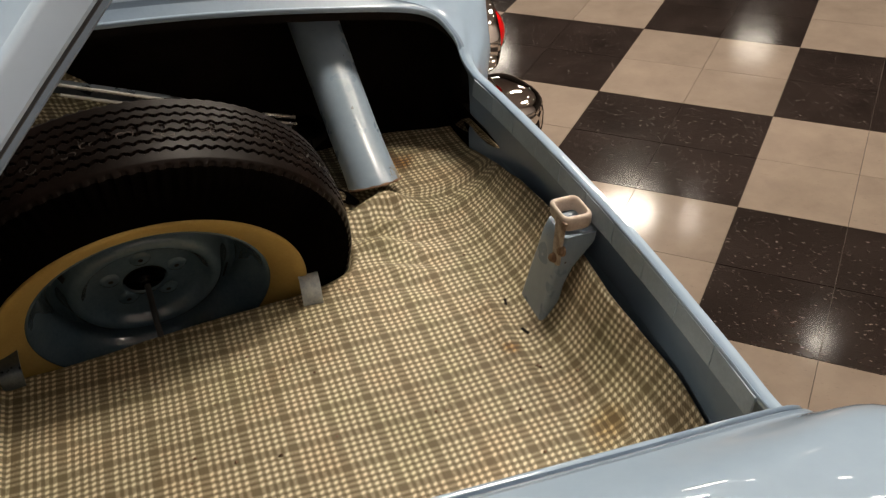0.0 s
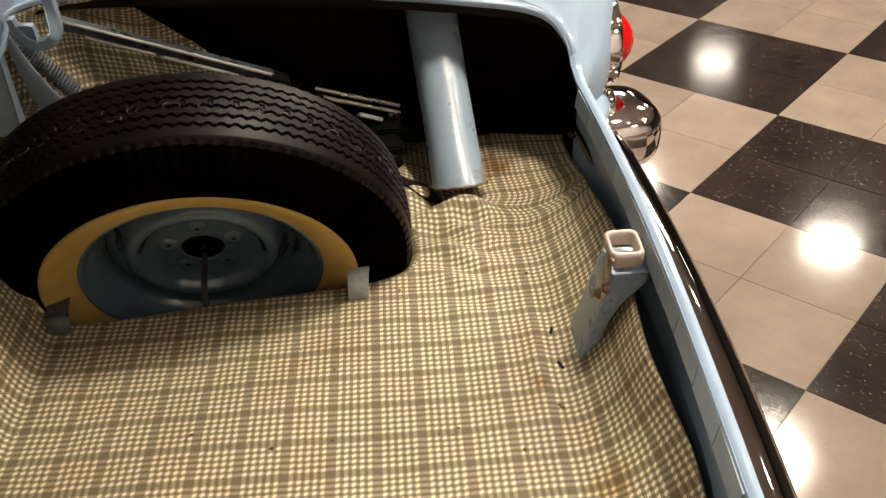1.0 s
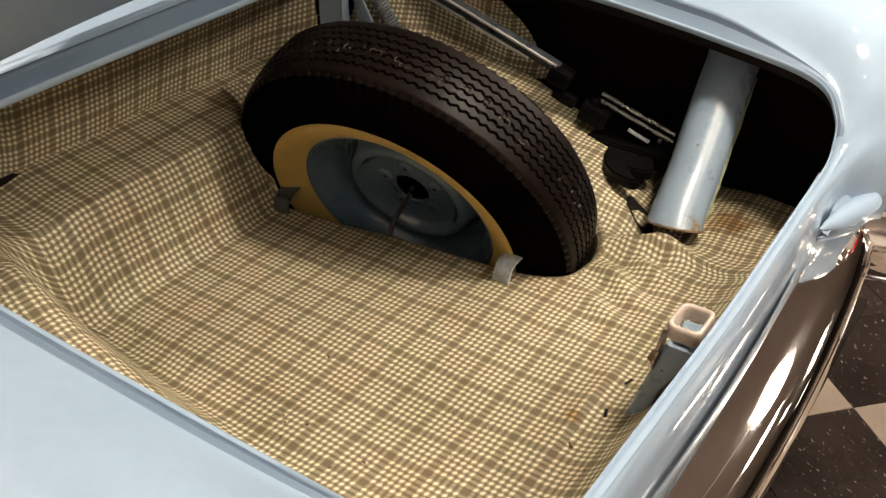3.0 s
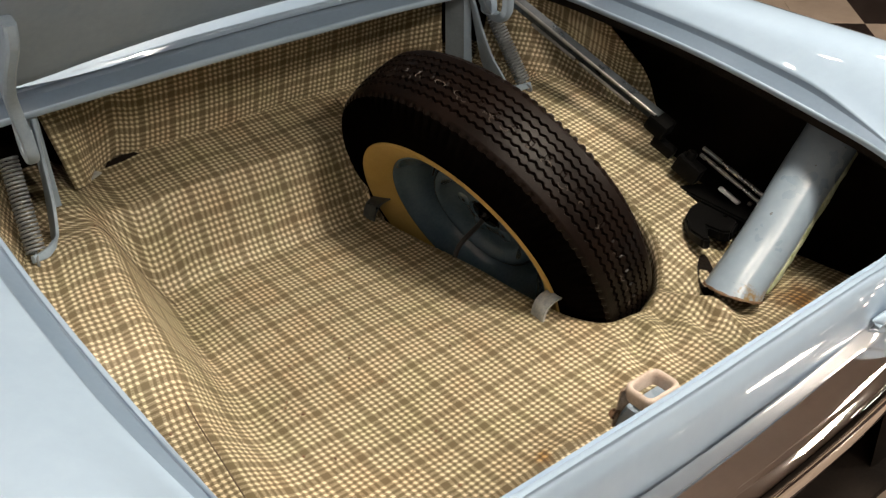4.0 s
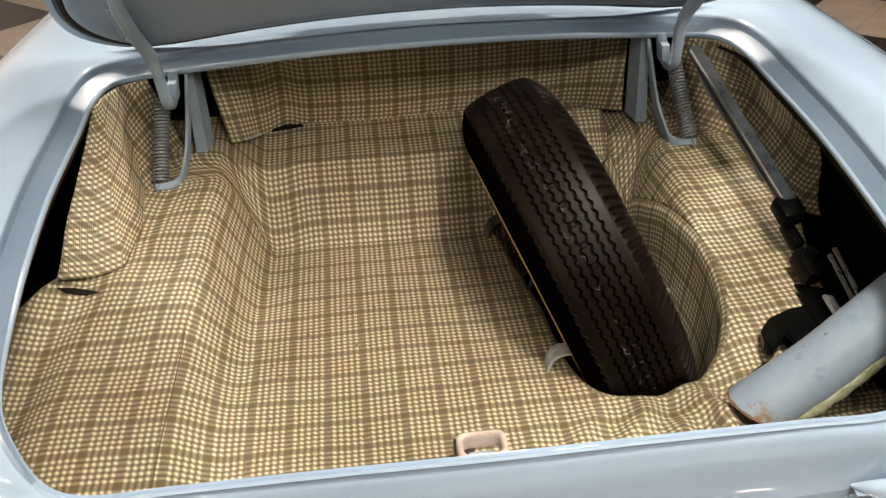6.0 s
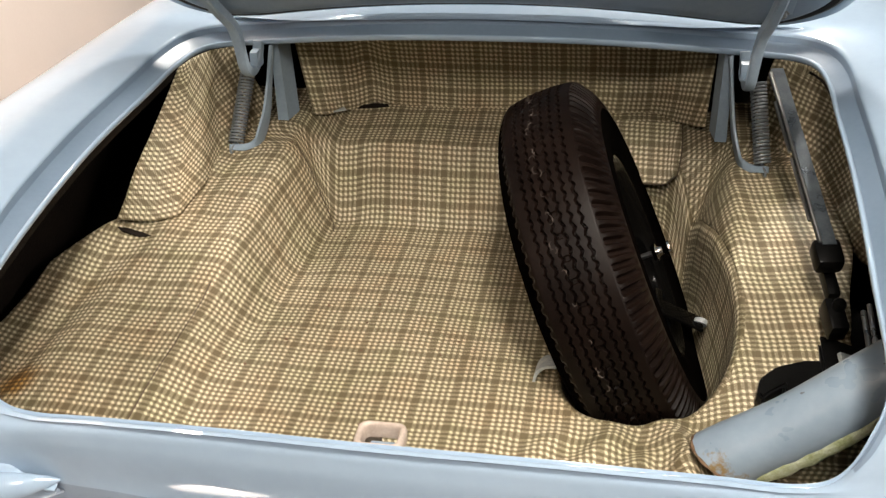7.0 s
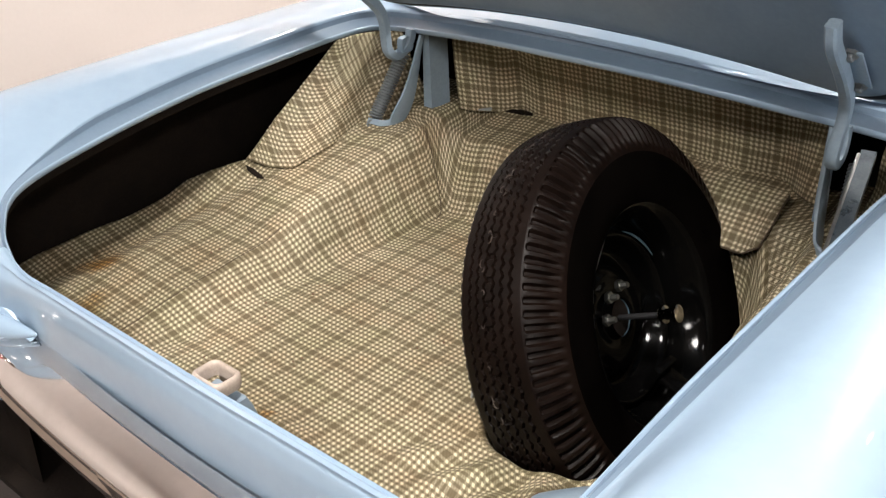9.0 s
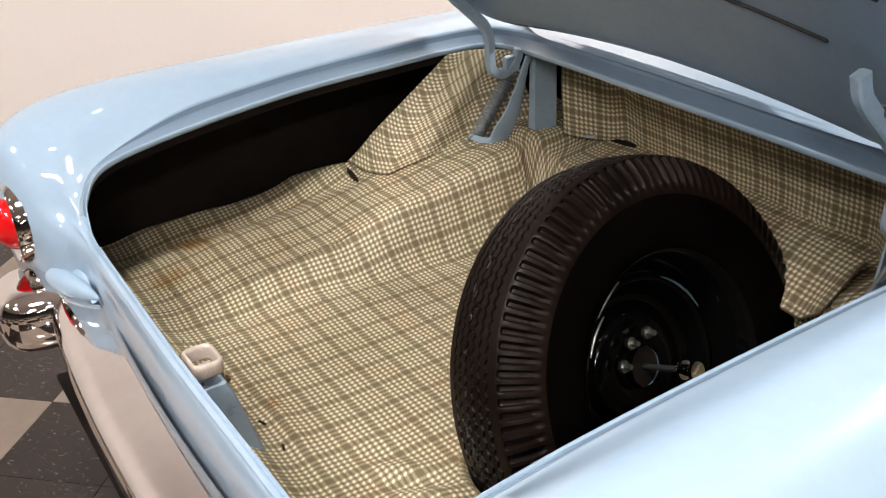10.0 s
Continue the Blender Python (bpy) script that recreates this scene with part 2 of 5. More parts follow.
    for centre, size, tint in (((-0.735, -0.640, 0.640), 0.065, (0.66, 0.44, 0.20)), ((-0.62, -0.74, 0.63), 0.055, (0.78, 0.60, 0.38)), ((0.565, -0.735, 0.62), 0.075, (0.42, 0.26, 0.12)), ((-0.085, -0.738, 0.60), 0.022, (0.78, 0.56, 0.34)), ((-0.30, -0.80, 0.60), 0.05, (0.80, 0.66, 0.48))):
        gap = nt.nodes.new("ShaderNodeVectorMath")
        gap.operation = "DISTANCE"
        nt.links.new(tc, gap.inputs[0])
        gap.inputs[1].default_value = centre
        ragged = math_node(nt, "ADD", math_node(nt, "DIVIDE", gap.outputs["Value"], size), math_node(nt, "MULTIPLY", noise_fac(nt, tc, 28.0, 6.0, 0.7), 1.6))
        col = mix(nt, 1.0, col, ramp(nt, math_node(nt, "MULTIPLY", ragged, 0.5), [(0.55, tint), (0.85, (1, 1, 1))]), "MULTIPLY")
    nt.links.new(col, p.inputs["Base Color"])
    p.inputs["Roughness"].default_value = 0.62
    p.inputs["Specular IOR Level"].default_value = 0.35
    fine = noise_fac(nt, tc, 700.0, 2.0)
    h = math_node(nt, "ADD", math_node(nt, "MULTIPLY", cream, 0.6), math_node(nt, "MULTIPLY", fine, 0.7))
    bump(nt, p, h, 0.35, 0.0012)
    return m


M_PLAID = plaid_material()
M_MATBACK = surface("brown_mat_backing", (0.06, 0.042, 0.025), (0.10, 0.07, 0.045), 30.0, (0.8, 0.95), 0.0, 300.0, 0.3)

m, nt, p = mat_new("ruby_lens_plastic")
p.inputs["Base Color"].default_value = (0.55, 0.006, 0.008, 1)
p.inputs["Roughness"].default_value = 0.12
p.inputs["Coat Weight"].default_value = 0.6
bump(nt, p, noise_fac(nt, coords(nt), 60.0), 0.1, 0.001)
M_LENS = m
m, nt, p = mat_new("lit_lamp_diffuser")
p.inputs["Base Color"].default_value = (0.9, 0.9, 0.88, 1)
p.inputs["Emission Color"].default_value = (1.0, 0.93, 0.84, 1)
p.inputs["Emission Strength"].default_value = 12.0
M_LIT = m
m, nt, p = mat_new("lit_downlight_diffuser")
p.inputs["Base Color"].default_value = (0.9, 0.9, 0.88, 1)
p.inputs["Emission Color"].default_value = (1.0, 0.93, 0.84, 1)
p.inputs["Emission Strength"].default_value = 70.0
M_DOWN = m


# ---- mesh helpers ----
def mesh_data(name, verts, faces, material, smooth=35.0, uvs=None):
    me = bpy.data.meshes.new(name)
    me.from_pydata([tuple(v) for v in verts], [], faces)
    me.materials.append(material)
    if uvs is not None:
        lay = me.uv_layers.new(name="cloth")
        for lp in me.loops:
            lay.data[lp.index].uv = uvs[lp.vertex_index]
    if smooth:
        me.shade_smooth()
        me.set_sharp_from_angle(angle=radians(smooth))
    me.update()
    return me


def part(name, data, parent, label=""):
    ob = new(name, data)
    ob.parent = parent
    return tagged(ob, label)


def bm_data(name, bm, material, smooth=35.0):
    me = bpy.data.meshes.new(name)
    bmesh.ops.recalc_face_normals(bm, faces=bm.faces)
    bm.to_mesh(me)
    bm.free()
    me.materials.append(material)
    if smooth:
        me.shade_smooth()
        me.set_sharp_from_angle(angle=radians(smooth))
    return me


def rbox(bm, size, at=(0, 0, 0), bevel=0.003, turn=None, taper=1.0):
    """A box with rounded edges, added to bm; its top is scaled by taper."""
    r = bmesh.ops.create_cube(bm, size=1.0)
    vs = r["verts"]
    for v in vs:
        k = taper if v.co.z > 0 else 1.0
        v.co = Vector((v.co.x * size[0] * k, v.co.y * size[1] * k, v.co.z * size[2]))
    es = list({e for v in vs for e in v.link_edges})
    out = bmesh.ops.bevel(bm, geom=es, offset=bevel, segments=2, affect="EDGES", profile=0.6)
    allv = list({v for f in out["faces"] for v in f.verts} | {v for v in vs if v.is_valid})
    m4 = (turn or Matrix.Identity(4)).copy()
    m4 = Matrix.Translation(at) @ m4
    for v in allv:
        v.co = m4 @ v.co


def spline(ctrl, per=8, closed=False):
    """Catmull-Rom through the control points."""
    P = [Vector(c) for c in ctrl]
    n = len(P)
    out = []
    for i in range(n if closed else n - 1):
        if closed:
            p0, p1, p2, p3 = P[(i - 1) % n], P[i], P[(i + 1) % n], P[(i + 2) % n]
        else:
            p1, p2 = P[i], P[i + 1]
            p0 = P[i - 1] if i > 0 else p1 + (p1 - p2)
            p3 = P[i + 2] if i + 2 < n else p2 + (p2 - p1)
        for k in range(per):
            t = k / per
            out.append(0.5 * (2 * p1 + (p2 - p0) * t + (2 * p0 - 5 * p1 + 4 * p2 - p3) * t * t + (3 * p1 - p0 - 3 * p2 + p3) * t ** 3))
    if not closed:
        out.append(P[-1])
    return out


def tube(points, radius, seg=12, closed=False, squash=1.0, caps=True):
    """Vertices and faces of a tube along points; radius is a number or a list."""
    pts = [Vector(q) for q in points]
    n = len(pts)
    tang = []
    for i in range(n):
        a = pts[(i - 1) % n] if closed or i > 0 else pts[i]
        b = pts[(i + 1) % n] if closed or i < n - 1 else pts[i]
        tang.append((b - a).normalized())
    ref = Vector((0, 0, 1)) if abs(tang[0].z) < 0.9 else Vector((1, 0, 0))
    nrm = (ref - tang[0] * ref.dot(tang[0])).normalized()
    verts, faces = [], []
    for i in range(n):
        nrm = (nrm - tang[i] * nrm.dot(tang[i])).normalized()
        bi = tang[i].cross(nrm)
        r = radius[i] if isinstance(radius, (list, tuple)) else radius
        for k in range(seg):
            a = 2 * math.pi * k / seg
            verts.append(pts[i] + nrm * (r * math.cos(a)) + bi * (r * squash * math.sin(a)))
    for i in range(n if closed else n - 1):
        j = (i + 1) % n
        for k in range(seg):
            l = (k + 1) % seg
            faces.append((i * seg + k, i * seg + l, j * seg + l, j * seg + k))
    if caps and not closed:
        faces.append(tuple(range(seg))[::-1])
        faces.append(tuple((n - 1) * seg + k for k in range(seg)))
    return verts, faces


def loft(rings, closed=False):
    """Faces between rings of equal length."""
    n = len(rings[0])
    verts = [v for r in rings for v in r]
    faces = []
    for i in range(len(rings) - 1):
        for k in range(n if closed else n - 1):
            l = (k + 1) % n
            faces.append((i * n + k, i * n + l, (i + 1) * n + l, (i + 1) * n + k))
    return verts, faces


def revolve(profile, seg, frame_m, shape=None, closed_profile=False):
    """Turn (radius, along-axis) points about the local z axis of frame_m; shape(j, angle, r, a) may move a point."""
    verts, faces = [], []
    n = len(profile)
    for i in range(seg):
        ang = 2 * math.pi * i / seg
        for j, (r, a) in enumerate(profile):
            if shape:
                r, a = shape(j, ang, r, a)
            verts.append(frame_m @ Vector((r * math.cos(ang), r * math.sin(ang), a)))
    for i in range(seg):
        k = (i + 1) % seg
        for j in range(n if closed_profile else n - 1):
            l = (j + 1) % n
            faces.append((i * n + j, k * n + j, k * n + l, i * n + l))
    return verts, faces


def smooth01(a, b, x):
    t = min(1.0, max(0.0, (x - a) / (b - a)))
    return t * t * (3 - 2 * t)


def lerp_table(tab, x):
    for (x0, v0), (x1, v1) in zip(tab, tab[1:]):
        if x <= x1:
            return v0 if x <= x0 else v0 + (v1 - v0) * (x - x0) / (x1 - x0)
    return tab[-1][1]


# ---- showroom ----
FLOOR_Z = -0.038
CEIL_Z = 4.4
-3.4


def slab(name, lo, hi, material, label, category):
    bm = bmesh.new()
    c = [(a + b) / 2 for a, b in zip(lo, hi)]
    rbox(bm, [b - a for a, b in zip(lo, hi)], c, 0.004)
    return tagged(new(name, bm_data(name, bm, material)), label, category, kind="structure")


floor = slab("floor", (-3.4, -9.0, FLOOR_Z - 0.12), (11.0, 7.0, FLOOR_Z - 0.003), M_GROUT,
             "showroom floor of beige and dark checkered vinyl tiles", "floor")
slab("wall_west", (-2.75, -9.0, FLOOR_Z - 0.1), (-2.55, 7.0, CEIL_Z), M_WALL, "plain warm beige painted showroom wall", "wall")
slab("wall_east", (11.0, -9.0, FLOOR_Z - 0.1), (11.2, 7.0, CEIL_Z), M_BROWN, "plain brown painted showroom wall", "wall")
slab("wall_north", (-3.6, 7.0, FLOOR_Z - 0.1), (11.2, 7.2, CEIL_Z), M_BROWN, "plain brown painted showroom wall", "wall")
slab("wall_south", (-3.6, -9.2, FLOOR_Z - 0.1), (11.2, -9.0, CEIL_Z), M_BROWN, "plain brown painted showroom wall", "wall")
slab("ceiling", (-3.6, -9.2, CEIL_Z), (11.2, 7.2, CEIL_Z + 0.1), M_CEIL, "plain pale beige painted showroom ceiling", "ceiling")

# lamps: round fittings under the ceiling
def ceiling_lamp(x, y):
    e = tagged(new("ceiling_lamp"), "unseen round white pendant ceiling lamp with a lit diffuser", "lamp", "ceiling lamps")
    e.location = (x, y, CEIL_Z)
    d = CEIL_Z - 3.5
    v, f = revolve([(0.06, 0.0), (0.06, -0.015), (0.015, -0.03), (0.015, -0.20 - d), (0.12, -0.21 - d), (0.24, -0.28 - d), (0.25, -0.295 - d), (0.235, -0.292 - d), (0.11, -0.225 - d), (0.0, -0.222 - d)], 32, Matrix.Identity(4))
    part("housing", mesh_data("housing", v, f, M_LAMP), e)
    v, f = revolve([(0.0, -0.285 - d), (0.12, -0.288 - d), (0.225, -0.283 - d)], 32, Matrix.Identity(4))
    part("diffuser", mesh_data("diffuser", v, f, M_LIT), e, "lit warm-white diffuser")
    return e


lamp_thing = None
for lx, ly, watts in LAMPS:
    if lamp_thing is None:
        lamp_thing = ceiling_lamp(lx, ly)
    else:
        copy_thing(lamp_thing, pose(lx, ly, CEIL_Z))
    globe = lx < -1.0
    ld = bpy.data.lights.new("lamp_light", "POINT" if globe else "AREA")
    if globe:
        ld.shadow_soft_size = 0.12
    else:
        ld.shape, ld.size = "DISK", 0.5
    ld.energy, ld.color = watts, (1.0, 0.92, 0.82)
    lo = new("lamp_light", ld)
    lo.matrix_world = look((lx, ly, LAMP_Z - (0.14 if globe else 0.0)), (lx, ly, 0))

# small downlights between the larger lamps
def downlight(x, y):
    e = tagged(new("downlight"), "small round ceiling downlight, lit", "lamp", "ceiling downlights")
    e.location = (x, y, CEIL_Z)
    v, f = revolve([(0.12, 0.0), (0.125, -0.012), (0.115, -0.020), (0.095, -0.018), (0.090, -0.004)], 28, Matrix.Identity(4))
    part("bezel", mesh_data("bezel", v, f, M_LAMP), e)
    v, f = revolve([(0.0, -0.010), (0.05, -0.011), (0.092, -0.009)], 28, Matrix.Identity(4))
    part("diffuser", mesh_data("diffuser", v, f, M_DOWN), e, "lit warm-white diffuser")
    return e


first_down = None
for dx, dy in ((1.9, -1.2), (2.1, -4.4), (1.7, 0.9), (-0.6, -2.9), (-0.9, -5.0), (4.2, -1.4), (4.5, -5.6), (4.3, 1.2), (-0.7, 3.4), (1.8, 3.2), (1.2, -6.6), (6.8, -5.6), (-2.0, -0.4), (7.2, 0.2)):
    if first_down is None:
        first_down = downlight(dx, dy)
    else:
        copy_thing(first_down, pose(dx, dy, CEIL_Z))

# ---- the car ----
car = tagged(new("car"), "pale blue 1950s coupe with its boot lid raised", "car")

# opening of the boot: right half from the rear middle to the front middle,
# with the body's rings outside it (deck, crown, flank) and the hidden ones inside
RIM_HALF = [
    ((0.00, -0.903, 0.807), (0.00, -0.9125, 0.803), (0.00, -0.9200, 0.785), (0.00, -0.9225, 0.715), (0.00, -0.895, 0.45)),
    ((0.20, -0.900, 0.806), (0.20, -0.9100, 0.802), (0.20, -0.9175, 0.784), (0.20, -0.9195, 0.715), (0.20, -0.892, 0.45)),
    ((0.40, -0.895, 0.801), (0.41, -0.907, 0.798), (0.42, -0.9155, 0.780), (0.42, -0.9160, 0.714), (0.42, -0.890, 0.45)),
    ((0.50, -0.892, 0.797), (0.520, -0.908, 0.796), (0.535, -0.921, 0.775), (0.54, -0.918, 0.712), (0.55, -0.89, 0.45)),
    ((0.549, -0.888, 0.813), (0.585, -0.922, 0.828), (0.605, -0.958, 0.813), (0.61, -0.965, 0.73), (0.62, -0.92, 0.45)),
    ((0.577, -0.876, 0.862), (0.635, -0.915, 0.902), (0.690, -0.985, 0.890), (0.70, -1.003, 0.76), (0.72, -0.93, 0.45)),
    ((0.601, -0.822, 0.908), (0.692, -0.865, 0.968), (0.790, -0.990, 0.942), (0.83, -1.018, 0.78), (0.86, -0.95, 0.45)),
    ((0.609, -0.650, 0.937), (0.740, -0.700, 1.004), (0.850, -0.850, 0.986), (0.915, -0.93, 0.85), (0.93, -0.78, 0.45)),
    ((0.622, -0.400, 0.962), (0.745, -0.410, 1.014), (0.850, -0.420, 0.998), (0.925, -0.43, 0.89), (0.95, -0.43, 0.45)),
    ((0.630, -0.150, 0.974), (0.745, -0.150, 1.018), (0.850, -0.150, 1.002), (0.925, -0.15, 0.90), (0.95, -0.15, 0.45)),
    ((0.635, 0.000, 0.978), (0.745, 0.040, 1.020), (0.850, 0.100, 1.004), (0.925, 0.12, 0.90), (0.95, 0.12, 0.45)),
    ((0.615, 0.085, 0.981), (0.730, 0.180, 1.028), (0.835, 0.400, 1.006), (0.92, 0.45, 0.90), (0.95, 0.45, 0.45)),
    ((0.550, 0.118, 0.982), (0.620, 0.230, 1.024), (0.740, 0.800, 1.030), (0.88, 0.95, 0.90), (0.93, 0.95, 0.45)),
    ((0.400, 0.061, 1.011), (0.430, 0.160, 1.040), (0.480, 0.850, 1.080), (0.55, 1.05, 1.05), (0.60, 1.10, 0.45)),
    ((0.200, 0.010, 1.038), (0.210, 0.110, 1.061), (0.240, 0.860, 1.105), (0.28, 1.08, 1.08), (0.30, 1.12, 0.45)),
    ((0.000, -0.007, 1.046), (0.000, 0.095, 1.070), (0.000, 0.860, 1.115), (0.00, 1.08, 1.09), (0.00, 1.12, 0.45)),
]
PER = 8
def far_side(q):
    """The left half, a little wider along its middle."""
    return (-q[0] - 0.010 * smooth01(-0.85, -0.65, q[1]) * smooth01(-0.05, -0.35, q[1]), q[1], q[2])


rows_ctrl = RIM_HALF + [tuple(far_side(q) for q in r) for r in RIM_HALF[-2:0:-1]]
rim, ring_a, ring_b, ring_c, ring_d = (spline([r[k] for r in rows_ctrl], PER, True) for k in range(5))
NR = len(rim)


def outward(i):
    t = rim[(i + 1) % NR] - rim[i - 1]
    n = Vector((t.y, -t.x, 0))
    return n.normalized()


def rail(i):
    """How wide the gutter is: narrow along the rear rail, full elsewhere."""
    return (0.32 + 0.50 * smooth01(-0.89, -0.60, rim[i].y)) * (1 + 0.10 * smooth01(-0.02, 0.06, rim[i].y) * smooth01(0.62, 0.50, abs(rim[i].x)))


def rim_ring(out, up):
    ring = []
    for i in range(NR):
        w = smooth01(-0.89, -0.60, rim[i].y)
        h = up if out < 0.012 else min(up, 0.001) + (up - min(up, 0.001)) * w
        ring.append(rim[i] + outward(i) * (out * rail(i)) + Vector((0, 0, h)))
    return ring


LIP = [(0.006, -0.012), (0.001, -0.008), (0.0, -0.002), (0.001, 0.0), (0.004, 0.0012), (0.008, 0.0), (0.0095, -0.0035), (0.012, -0.0040),
       (0.026, 0.0025), (0.038, 0.0090), (0.0425, 0.0120), (0.0440, 0.0170), (0.0450, 0.0235)]
FILLET = [(0.0450, 0.0235), (0.0456, 0.0262), (0.0470, 0.0282), (0.0500, 0.0296)]


def lip_strip(rows, lo, hi):
    idx = [i % NR for i in range(lo, hi + 1)]
    return loft([[ring[i] for i in idx] for ring in (rim_ring(o, u) for o, u in rows)])


v, f = loft([rim_ring(o, u) for o, u in LIP[:7]], True)
part("boot_lip", mesh_data("boot_lip", v, f, M_PAINT, 50), car, "pale blue lip round the boot opening")
# The gutter's shade is in its darker blue.
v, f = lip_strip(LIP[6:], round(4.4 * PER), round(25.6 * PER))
part("boot_gutter", mesh_data("boot_gutter", v, f, M_SHADED_BLUE, 20), car, "slate-blue rain gutter round the boot opening, darkened for the shade it lies in")
v, f = lip_strip(LIP[6:], round(-4.4 * PER), round(4.4 * PER))
part("boot_rail", mesh_data("boot_rail", v, f, M_PAINT, 50), car, "painted rear rail of the boot opening")

fillet = [rim_ring(o, u) for o, u in FILLET]
edge = rim_ring(0.0530, 0.0306)


def body_strip(lo, hi):
    idx = [i % NR for i in range(lo, hi + 1)]
    ctrl = list(zip([edge[i] for i in idx], [ring_a[i] for i in idx], [ring_b[i] for i in idx], [ring_c[i] for i in idx], [ring_d[i] for i in idx]))
    cols = [spline(c, 6) for c in ctrl]
    return loft([[ring[i] for i in idx] for ring in fillet] + [[c[k] for c in cols] for k in range(len(cols[0]))])


SEAMS = {"rear_panel": (-3.4, 3.4), "quarter_panel_r": (3.4, 11.3), "deck_panel": (11.3, 18.7), "quarter_panel_l": (18.7, 26.6)}
for nm, (a, b) in SEAMS.items():
    v, f = body_strip(round(a * PER), round(b * PER))
    part(nm.replace("_r", "").replace("_l", "") if "quarter" in nm else nm, mesh_data(nm, v, f, M_PAINT, 60), car)

# dark cavity behind the opening and the painted inner rear panel
def cavity(lo, hi, inner, material, name, label):
    idx = [i % NR for i in range(round(lo * PER), round(hi * PER) + 1)]
    r0 = [rim[i] + outward(i) * 0.005 + Vector((0, 0, -0.009)) for i in idx]
    rings = [r0, [rim[i] + outward(i) * (0.030 if rim[i].y > -0.02 and abs(rim[i].x) < 0.58 else 0.010) + Vector((0, 0, -0.012 if rim[i].y > -0.02 and abs(rim[i].x) < 0.58 else -0.030)) for i in idx]]
    for k, (fn) in enumerate(inner):
        rings.append([fn(i) for i in idx])
    v, f = loft(rings)
    part(name, mesh_data(name, v, f, material, 40), car, label)


def side_hi(i):
    q = ring_b[i]
    return Vector((q.x * 0.985, max(-0.93, min(0.33, q.y * 0.96)), min(q.z - 0.06, rim[i].z - 0.035)))


def side_lo(i):
    q = ring_c[i]
    return Vector((q.x * 0.985, max(-0.93, min(0.36, q.y * 0.96)), 0.29))


cavity(4.0, 26.0 - 0.0, [side_hi, side_lo], M_DARK, "inner_wing", "brown-black inner wing")
# Recess shade of the inner panel is put into its colour.
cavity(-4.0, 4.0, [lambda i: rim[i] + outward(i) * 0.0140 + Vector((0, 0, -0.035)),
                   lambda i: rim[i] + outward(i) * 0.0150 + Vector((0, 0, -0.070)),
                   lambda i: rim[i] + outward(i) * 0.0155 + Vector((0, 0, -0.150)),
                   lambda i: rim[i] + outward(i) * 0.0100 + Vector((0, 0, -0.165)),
                   lambda i: rim[i] + outward(i) * 0.0090 + Vector((0, 0, -0.26))], M_SHADED_BLUE, "inner_rear_panel", "grey-blue painted inner rear panel, darkened for the shade of its recess")
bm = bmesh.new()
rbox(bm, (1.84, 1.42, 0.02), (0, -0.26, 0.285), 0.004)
part("boot_floor_pan", bm_data("boot_floor_pan", bm, M_DARK), car, "brown-black boot floor pan")

# skirt of the rear rail, cut into short lengths
for k in range(10):
    x0, x1 = -0.485 + 0.097 * k + 0.001, -0.485 + 0.097 * (k + 1) - 0.001
    v = []
    for x in (x0, x0 + 0.03, x1 - 0.03, x1):
        yr = -0.903 + 0.02 * (x / 0.5) ** 2 * 0.6
        zr = 0.807 - 0.010 * (abs(x) / 0.5) ** 2
        lift = 0.0010 * noise.noise(Vector((k * 3.1, x * 4, 1.0)))
        v += [(x, yr + 0.0015, zr - 0.004), (x, yr + 0.0065 - 0.5 * abs(lift), zr - 0.037 + lift), (x, yr + 0.0040 - 0.5 * abs(lift), zr - 0.0375 + lift), (x, yr - 0.0015, zr - 0.004)]
    f = []
    for c in range(3):
        for j in range(4):
            l = (j + 1) % 4
            f.append((c * 4 + j, c * 4 + l, c * 4 + 4 + l, c * 4 + 4 + j))
    f += [(0, 1, 2, 3), (15, 14, 13, 12)]
    part("rail_skirt", mesh_data("rail_skirt", v, f, M_INNER, 30), car)

# bumper: a broad flat-topped chrome blade with a low ridge along it
def bumper_section(x):
    """Depth and height of the blade's middle line."""
    return -0.973 + 0.092 * x * x + 0.30 * max(0, abs(x) - 0.47) ** 2, 0.660 + 0.034 * x * x


xs = [-0.60 + 1.2 * i / 48 for i in range(49)]
prof = [(0.030, -0.050), (0.042, -0.020), (0.0475, 0.008), (0.0470, 0.0155), (0.0435, 0.0185), (0.034, 0.0183), (0.020, 0.0172), (0.005, 0.0153), (-0.010, 0.0127), (-0.022, 0.0097), (-0.028, 0.0074), (-0.035, 0.0035), (-0.0430, -0.0020), (-0.0490, -0.0095),
        (-0.0525, -0.0190), (-0.0540, -0.0310), (-0.053, -0.050), (-0.040, -0.075), (-0.014, -0.090), (0.012, -0.092)]
prof = [(q.x, q.y) for q in spline([(a, b, 0) for a, b in prof], 3)]
rings = []
for x in xs:
    yc, zc = bumper_section(x)
    w = 1 - 0.22 * smooth01(0.52, 0.61, abs(x))
    rings.append([Vector((x, yc + a * w, zc + b * (w if b > 0 else 1.0))) for a, b in prof])
v, f = loft(rings)
bumper = part("bumper", mesh_data("bumper", v, f, M_CHROME, 60), car, "curved chrome rear bumper with fine scratches")
